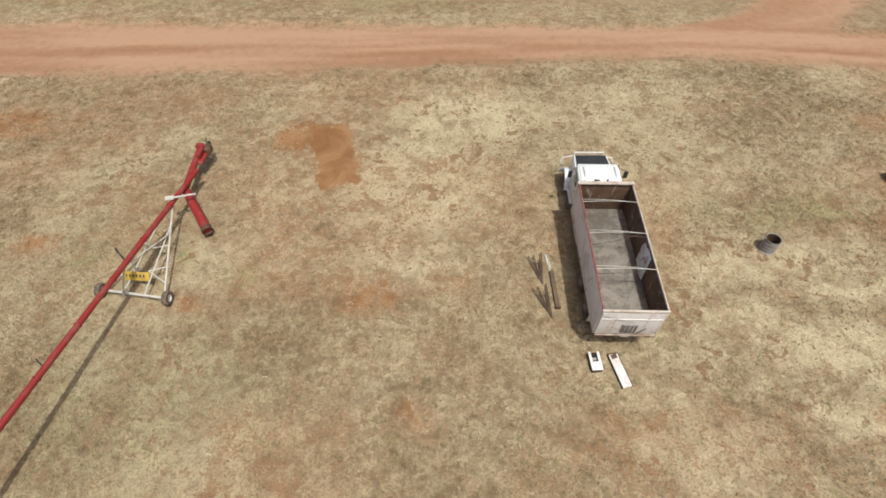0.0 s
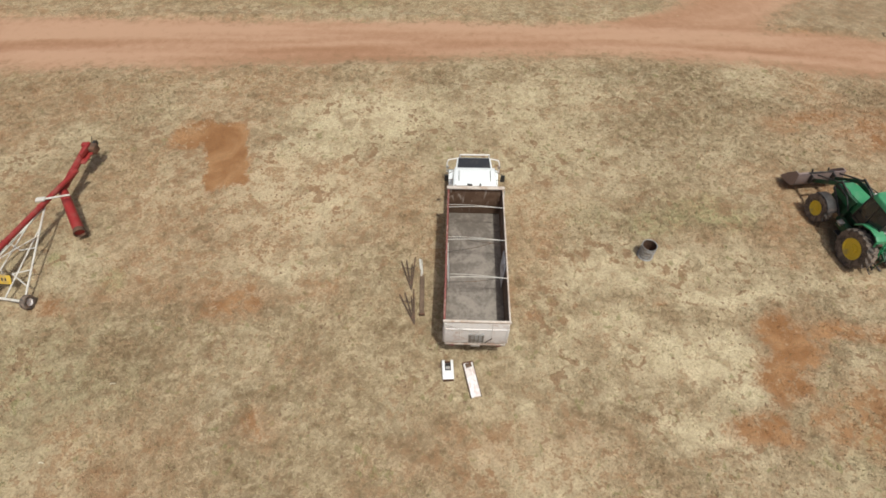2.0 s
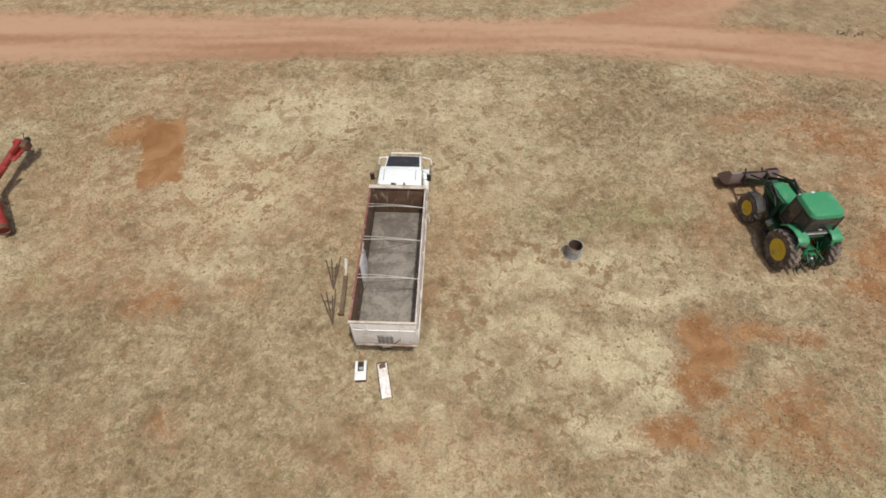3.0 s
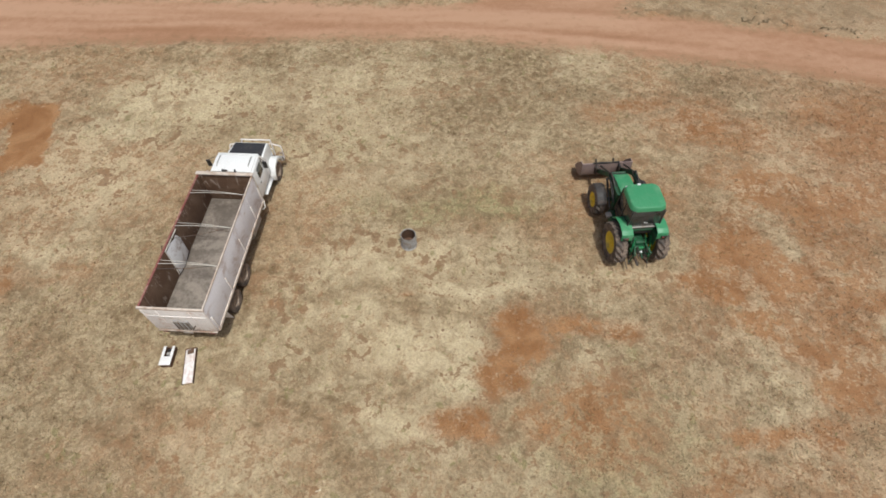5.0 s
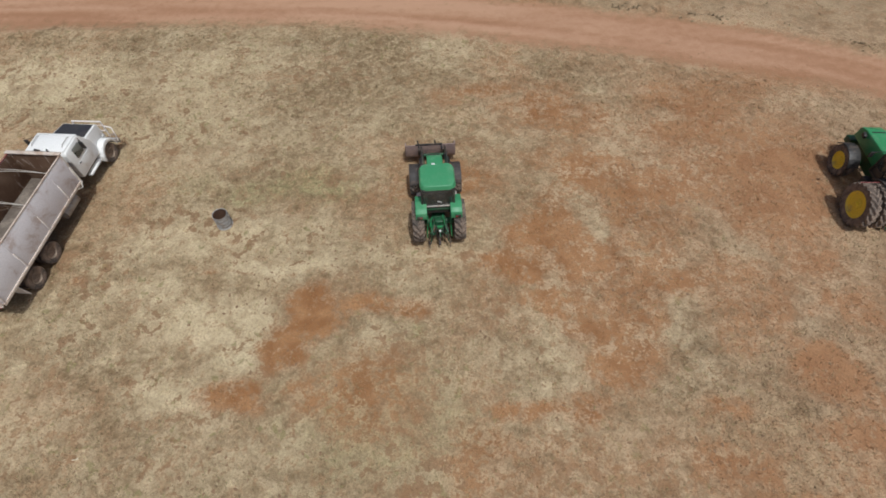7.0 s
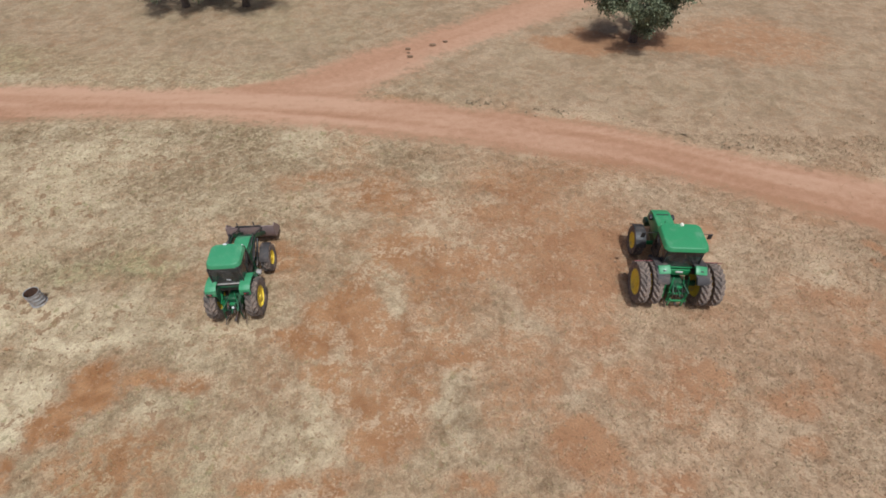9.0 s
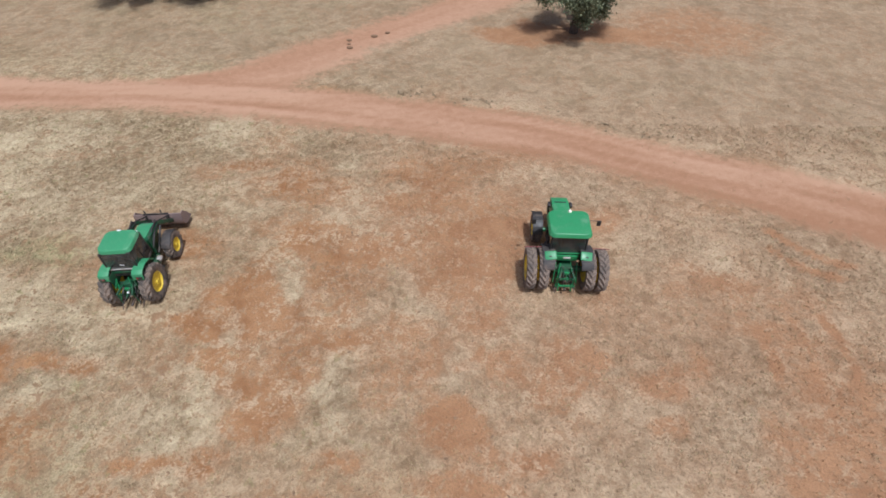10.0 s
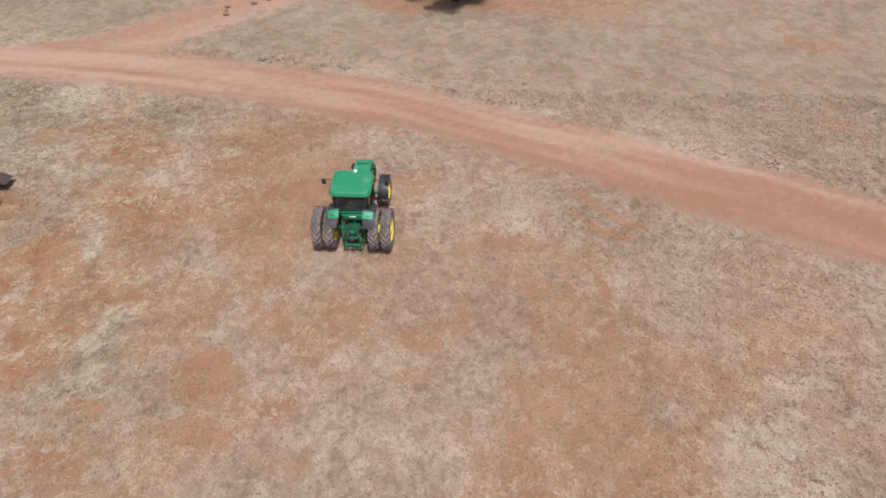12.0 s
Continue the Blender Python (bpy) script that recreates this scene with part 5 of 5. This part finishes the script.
# ---- grain auger ----
def build_auger():
    t = thing("grain_auger", pose(-14.8, 13, 0), "long red grain auger on a white wheeled frame", "auger")
    o = Vector((-14.8, 13, 0))
    near, far = Vector((-15.72, 6.04, 2.5)) - o, Vector((-13.74, 19.6, 1.25)) - o
    d = far - near
    start, end = near - d * 0.42, far + d * 0.02
    tube = part("auger_tube", bar(start, end, 0.125, seg=24), RED, t, "sun-faded red steel tube")
    for k in np.linspace(0.02, 0.98, 9):
        p = start + (end - start) * k
        part("tube_flange", bar(p - d.normalized() * 0.02, p + d.normalized() * 0.02, 0.155, seg=24), RED, tube)
    part("crank_handle", pipe([near + d * 0.16, near + d * 0.16 + Vector((-0.3, 0.2, 0.12)), near + d * 0.16 + Vector((-0.38, 0.28, 0.16))], 0.026), BLACK, tube)
    part("crank_handle", pipe([near + d * 0.545, near + d * 0.545 + Vector((-0.45, 0.42, 0.15)), near + d * 0.545 + Vector((-0.62, 0.6, 0.2))], 0.04), BLACK, tube)
    part("discharge_spout", join(bar(start, start - Vector((0, 0.1, 0.9)), 0.2, 0.17, seg=20)), RED, tube)
    # intake end
    top, bend, low = Vector((-14.18, 21.93, 1.0)) - o, Vector((-14.05, 18.75, 0.98)) - o, Vector((-12.4, 16.35, 0.55)) - o
    intake = part("intake_tube", bar(top, bend, 0.17, seg=20), RED, t, "red intake housing")
    part("motor", box(0.34, 0.5, 0.42, top + Vector((0.5, -0.2, 0.05)), bevel=0.05), RUSTIN, intake, "dark motor")
    part("motor_pulley", bar(top + Vector((0.4, 0.2, 0.1)), top + Vector((0.5, 0.2, 0.1)), 0.16, seg=18), BLACK, intake)
    part("engine_mount", box(0.3, 1.1, 0.08, top + Vector((0.36, -0.75, -0.02)), (0, 0, -6), 0.02), RED, intake, "red engine mount")
    part("belt_guard", box(0.16, 0.8, 0.3, top + Vector((0.27, -0.55, 0.2)), (0, 0, -6), 0.05), RED, intake)
    for k in range(3):
        part("mount_bolt", bar(top + Vector((0.45 + 0.03 * k, -0.42 - 0.3 * k, 0)), top + Vector((0.68, -0.40 - 0.3 * k, 0.06)), 0.04, 0.025), RUSTIN, intake)
    part("end_cap", box(0.42, 0.3, 0.4, top + Vector((0, 0.05, 0)), bevel=0.04), RED, intake)
    part("control_lever", bar(top + Vector((0.3, 0.1, 0.1)), top + Vector((0.42, 0.3, 0.5)), 0.02), BLACK, intake)
    side = part("side_spout", bar(bend + Vector((0.1, -0.15, 0)), low, 0.21, 0.25, seg=20), RED, t, "red side hopper tube")
    part("spout_mouth", lathe([(-0.2, 0.245), (0.1, 0.28), (0.1, 0.24), (-0.1, 0.2)], "Z", 20, closed=True), RUSTIN, side)
    side.children[0].matrix_local = Matrix.Translation(low) @ (low - bend).to_track_quat("Z", "Y").to_matrix().to_4x4()
    # undercarriage
    wl, wr = Vector((-16.2, 12.95, 0)) - o, Vector((-13.3, 12.5, 0)) - o
    up = Vector((0, 0, 0.34))
    axle = part("axle_beam", beam(wl + up, wr + up, 0.1, 0.1), PIPE, t, "white axle beam")
    for p, s in ((wl, -1), (wr, 1)):
        w = tyre(t, p.x + s * 0.14, p.y, 0.34, 0.24, 0.17, RUBBER, OFFWHITE, s)
    head = near + d * 0.83 - Vector((0, 0, 0.16))
    mid = near + d * 0.55 - Vector((0, 0, 0.16))
    for p in (wl, wr):
        part("side_frame", bar(p + up, head, 0.045), PIPE, t, "white pipe side frame")
        part("side_frame", bar(p + up + (wr - wl) * (0.33 if p is wl else -0.33), head - (head - (p + up)) * 0.22, 0.035), PIPE, t)
        part("frame_brace", bar(p + up + (head - p - up) * 0.32, p + up + (wr - wl) * (0.3 if p is wl else -0.3) + (head - p - up) * 0.25, 0.03), PIPE, t)
        part("frame_brace", bar(p + up + (head - p - up) * 0.15, p + up + (wr - wl) * (0.3 if p is wl else -0.3) + (head - p - up) * 0.25, 0.03), PIPE, t)
        part("frame_brace", bar(p + up + (head - p - up) * 0.68, mid, 0.03), PIPE, t)
        part("frame_rung", bar(p + up + (head - p - up) * 0.55, (wl + wr) / 2 + up + (head - (wl + wr) / 2 - up) * 0.5, 0.03), PIPE, t)
    part("tube_post", bar((wl + wr) / 2 + up + Vector((-0.5, 0, 0)), mid + Vector((-0.1, -0.3, 0)), 0.04), PIPE, t)
    part("tube_clamp", box(0.42, 0.26, 0.1, head + Vector((-0.06, 0.15, 0.36)), (0, 0, 12), 0.03), PIPE, t, "white bracket over the tube")
    part("swing_arm", bar(head + Vector((0, 0.15, 0.36)), head + Vector((0.95, 0.7, 0.1)), 0.05), PIPE, t)
    board = part("sign_board", box(1.25, 0.03, 0.42, Vector((-14.8, 13.5, 0.66)) - o, (-35, 0, -4), 0.006), SIGN, t, "yellow board with dark lettering bars")
    for k in range(6):
        part("lettering_bar", box(0.07, 0.012, 0.14, (-0.42 + 0.16 * k, -0.022, 0.02), bevel=0.0), CHASSIS, board)
    for b in board.children:
        b.matrix_local = Matrix.Translation(Vector((-14.8, 13.5, 0.66)) - o) @ pose(0, 0, 0, -35, 0, -4)


build_auger()


# ---- loose things on the grass ----
def build_drum():
    t = thing("steel_drum", pose(14.97, 15.45, 0), "grey open-topped steel drum standing on the grass", "drum")
    r = 0.34
    prof = [(0.0, r * 1.12), (0.05, r * 1.12), (0.07, r), (0.18, r), (0.21, r + 0.022), (0.24, r), (0.38, r), (0.41, r + 0.022), (0.44, r), (0.58, r), (0.61, r + 0.022), (0.64, r), (0.76, r), (0.79, r + 0.016), (0.81, r + 0.008), (0.79, r - 0.02), (0.12, r - 0.02), (0.11, 0.001)]
    part("shell", lathe(prof, "Z", 36), GALV, t, "weathered grey shell")
    part("inside", lathe([(0.775, r - 0.024), (0.13, r - 0.024), (0.125, 0.001)], "Z", 36), RUSTIN, t, "dark rusty inside")
    part("lug", box(0.07, 0.05, 0.12, (-r - 0.03, 0.05, 0.7)), GALV, t)
    part("handle", pipe([(r, 0, 0.7), (r + 0.07, 0, 0.68), (r + 0.07, 0, 0.55), (r, 0, 0.53)], 0.012), GALV, t)


build_drum()


def build_white_case():
    t = thing("white_box", pose(5.5, 9.42, 0, 0, 0, 3), "white-topped metal box with rusty sides and an open end", "box")
    part("case", join(box(0.44, 0.36, 0.26, (0, -0.22, 0.13)), box(0.1, 0.46, 0.26, (-0.17, 0.18, 0.13)), box(0.1, 0.46, 0.26, (0.17, 0.18, 0.13)), box(0.24, 0.03, 0.2, (0, 0.40, 0.1))), RUSTIN, t, "dark rusty sides")
    part("tray", box(0.24, 0.44, 0.06, (0, 0.18, 0.03)), BLACK, t, "black inside")
    part("lid", join(box(0.46, 0.38, 0.02, (0, -0.22, 0.27)), box(0.11, 0.46, 0.02, (-0.175, 0.19, 0.27)), box(0.11, 0.46, 0.02, (0.175, 0.19, 0.27))), BRIGHT, t, "bright white top")
    part("latch", box(0.18, 0.12, 0.1, (0, 0.14, 0.13)), STEELRIM, t)
    part("latch", bar((-0.1, 0.3, 0.16), (0.1, 0.3, 0.16), 0.025), BLACK, t)


def build_ramp():
    t = thing("loading_ramp", pose(6.47, 9.08, 0, 0, 0, 12), "long white metal chute tray lying on the grass", "tray")
    part("deck", box(0.40, 1.5, 0.05, (0, 0, 0.09)), SCUFFED, t, "scuffed white deck")
    for s in (-1, 1):
        part("edge", box(0.03, 1.52, 0.13, (s * 0.21, 0, 0.068)), RUSTIN if s < 0 else ROD, t, "rusty folded edge")
    part("hinge", bar((-0.22, 0.76, 0.12), (0.22, 0.76, 0.12), 0.03), RUSTIN, t, "rusty hinge")
    part("hinge_lug", box(0.1, 0.12, 0.05, (0.08, 0.68, 0.13)), RUSTIN, t)
    part("rust_scab", box(0.26, 0.2, 0.01, (0, 0.62, 0.12), (0, 0, 8), 0.003), ROD, t)
    part("rust_scab", box(0.06, 0.34, 0.008, (0.09, 0.36, 0.118), (0, 0, 4), 0.003), OFFWHITE, t)


build_white_case()
build_ramp()


def build_rail():
    t = thing("timber_rail", pose(4.33, 13.1, 0, 0, 0, 1), "weathered brown rail lying on the grass", "rail")
    part("rail", box(0.2, 2.0, 0.16, (0, 0, 0.08), bevel=0.02), TIMBER, t)
    part("end_plate", box(0.26, 0.06, 0.2, (0, -1.02, 0.1)), RUSTIN, t)
    c = thing("metal_offcut", pose(4.24, 14.65, 0, 0, 0, 4), "bright bent sheet metal offcut on the grass", "offcut")
    part("sheet", join(box(0.11, 0.62, 0.03, (-0.02, 0.2, 0.03), (0, 14, 3)), box(0.08, 0.5, 0.03, (0.01, -0.26, 0.04), (0, -18, -5)), box(0.03, 0.9, 0.09, (0.06, 0, 0.055))), PIPE, c)


def build_rods(m, seed):
    t = thing("rod_rack", m, "rusty steel rods welded in a fan, lying on the grass", "rods", "rusty rod racks")
    rs = random.Random(seed)
    for k in range(4):
        x = -0.36 + 0.23 * k + rs.uniform(-0.06, 0.06)
        part("rod", pipe([(0, -0.9, 0.04), (x * 0.5, -0.1, 0.12), (x, 0.62 + rs.uniform(-0.2, 0.25), 0.2)], 0.03), ROD, t)
    part("tie_bar", pipe([(-0.28, 0.3, 0.16), (0.0, 0.16, 0.2), (0.26, 0.34, 0.16)], 0.018), ROD, t)
    part("tie_bar", pipe([(-0.16, -0.15, 0.1), (0.02, -0.22, 0.13), (0.17, -0.1, 0.1)], 0.016), ROD, t)
    return t


build_rail()
first = build_rods(pose(3.75, 14.3, 0, 0, 0, 5), 3)
copy_thing(first, pose(3.85, 12.5, 0, 0, 0, 12))


def build_litter():
    """Pale scraps and dark clods."""
    rs = random.Random(5)
    for x, y, s in ((-19.6, 11.6, 0.13), (-8.05, 8.85, 0.14), (-9.5, 5.8, 0.12), (12.5, 4.6, 0.12)):
        t = thing("paper_scrap", pose(x, y, 0.02, rs.uniform(-20, 20), rs.uniform(-20, 20), rs.uniform(0, 180)), "pale scrap lying on the dry grass", "scrap")
        part("sheet", join(box(s * 1.6, s * 0.3, 0.02, (0, 0, 0.03), (0, 12, 0), 0.006), box(s * 0.5, s * 0.5, 0.02, (s * 0.7, s * 0.2, 0.03), (10, 0, 30), 0.006)), STRAW, t)
    for x, y, s in ((31.2, 43.6, 0.5), (31.3, 42.9, 0.35), (31.5, 42.2, 0.55), (33.3, 44.4, 0.6), (34.4, 45.1, 0.45), (44.2, 18.9, 0.16), (35.2, 19.7, 0.12), (35.5, 19.7, 0.12), (58.6, 19.6, 0.2)):
        bm = bmesh.new()
        bmesh.ops.create_icosphere(bm, subdivisions=2, radius=0.5)
        for v in bm.verts:
            v.co *= 1 + 0.35 * noise.noise(v.co * 3 + Vector((x, y, 0)))
            v.co.z *= 0.45
        bmesh.ops.scale(bm, vec=(s, s * 0.7, s * 0.7), verts=bm.verts)
        ob = link("clod", bm, CLAY, smooth=True)
        ob.location = (x, y, s * 0.06)
        tagged(ob, "dark clod of earth on the ground", "clod", "dark clods")


build_litter()


# ---- trees ----
def build_tree(name, x, y, tall, spread, skirt, seed, leaves, label, fill=60, lobe=7, low=0.55):
    rs = random.Random(seed)
    t = thing(name, pose(x, y, 0), label, "tree")
    tips, limbs = [], []
    fork = Vector((0.15, 0.1, tall * 0.22))
    trunk = join(bar((0, 0, -0.1), (0.05, 0.03, tall * 0.1), 0.42, 0.31, 12), bar((0.05, 0.03, tall * 0.1), fork, 0.31, 0.26, 12))
    for k in range(7):
        a = 2 * math.pi * k / 7 + rs.uniform(-0.3, 0.3)
        reach, rise = spread * rs.uniform(0.4, 0.7), tall * rs.uniform(0.2, 0.5)
        knee = fork + Vector((math.cos(a) * reach * 0.5, math.sin(a) * reach * 0.5, rise * 0.6))
        tip = fork + Vector((math.cos(a) * reach, math.sin(a) * reach, rise))
        limbs += [bar(fork - Vector((0, 0, 0.15)), knee, 0.15, 0.1, 8), bar(knee, tip, 0.1, 0.05, 7)]
        for j in range(4):
            b = a + rs.uniform(-0.9, 0.9)
            twig = knee.lerp(tip, rs.uniform(0.2, 1))
            end = twig + Vector((math.cos(b) * spread * rs.uniform(0.2, 0.45), math.sin(b) * spread * rs.uniform(0.2, 0.45), rs.uniform(-0.25, 0.2) * tall * 0.6))
            end.z = max(end.z, skirt)
            limbs.append(bar(twig, end, 0.045, 0.015, 5))
            tips += [end, twig.lerp(end, 0.6)]
        tips.append(tip)
    part("trunk", trunk, BARK, t)
    part("limbs", join(*limbs), BARK, t)
    clumps = []
    for p in tips:
        for _ in range(2):
            clumps.append((p + Vector((rs.gauss(0, 0.5), rs.gauss(0, 0.5), rs.gauss(0, 0.35))), rs.uniform(0.5, 1.0)))
    for _ in range(fill):
        q = Vector((rs.gauss(0, 1), rs.gauss(0, 1), rs.gauss(0, 1))).normalized() * rs.random() ** 0.4
        q = Vector((q.x * spread * 0.9, q.y * spread * 0.9, tall * 0.56 + q.z * tall * 0.4))
        if q.z > skirt + 2.0 + 0.8 * rs.random():
            clumps.append((q, rs.uniform(0.6, 1.1)))
    for _ in range(lobe):
        clumps.append((Vector((rs.uniform(-0.02, 0.6) * spread, rs.uniform(-0.42, 0.1) * spread, rs.uniform(skirt * low + 0.5, skirt * low + 2.2))), rs.uniform(0.45, 0.8)))
    g = np.random.RandomState(seed)
    which = g.randint(0, len(clumps), leaves)
    c = np.array([tuple(p) for p, _ in clumps])[which]
    r = np.array([q for _, q in clumps])[which]
    p = c + g.normal(0, 0.42, (leaves, 3)) * r[:, None] * np.array([1, 1, 0.75])
    p[:, 2] = np.maximum(p[:, 2], skirt * low)
    u = g.normal(0, 1, (leaves, 3))
    u[:, 2] -= 0.7
    u /= np.linalg.norm(u, axis=1)[:, None]
    w = np.cross(u, g.normal(0, 1, (leaves, 3)))
    w /= np.linalg.norm(w, axis=1)[:, None]
    ln, wd = g.uniform(0.12, 0.30, (leaves, 1)), g.uniform(0.035, 0.085, (leaves, 1))
    v = np.stack([p, p + u * ln * 0.5 + w * wd, p + u * ln, p + u * ln * 0.5 - w * wd], 1).reshape(-1, 3)
    me = bpy.data.meshes.new("crown")
    me.from_pydata(v.tolist(), [], np.arange(4 * leaves).reshape(-1, 4).tolist())
    me.materials.append(LEAVES)
    crown = new("crown", me)
    crown.parent = t


build_tree("gum_tree", 50.9, 45.4, 8.4, 4.0, 3.1, 4, 25000, "spreading dark green gum tree beside the track", 26, 24, 0.26)
build_tree("gum_tree", 8.2, 52.6, 8.0, 4.2, 1.4, 9, 16000, "dark green gum tree on the far side of the track")
build_tree("gum_tree", 14.2, 52.9, 7.5, 3.8, 1.4, 13, 14000, "smaller dark green gum tree beyond the track")
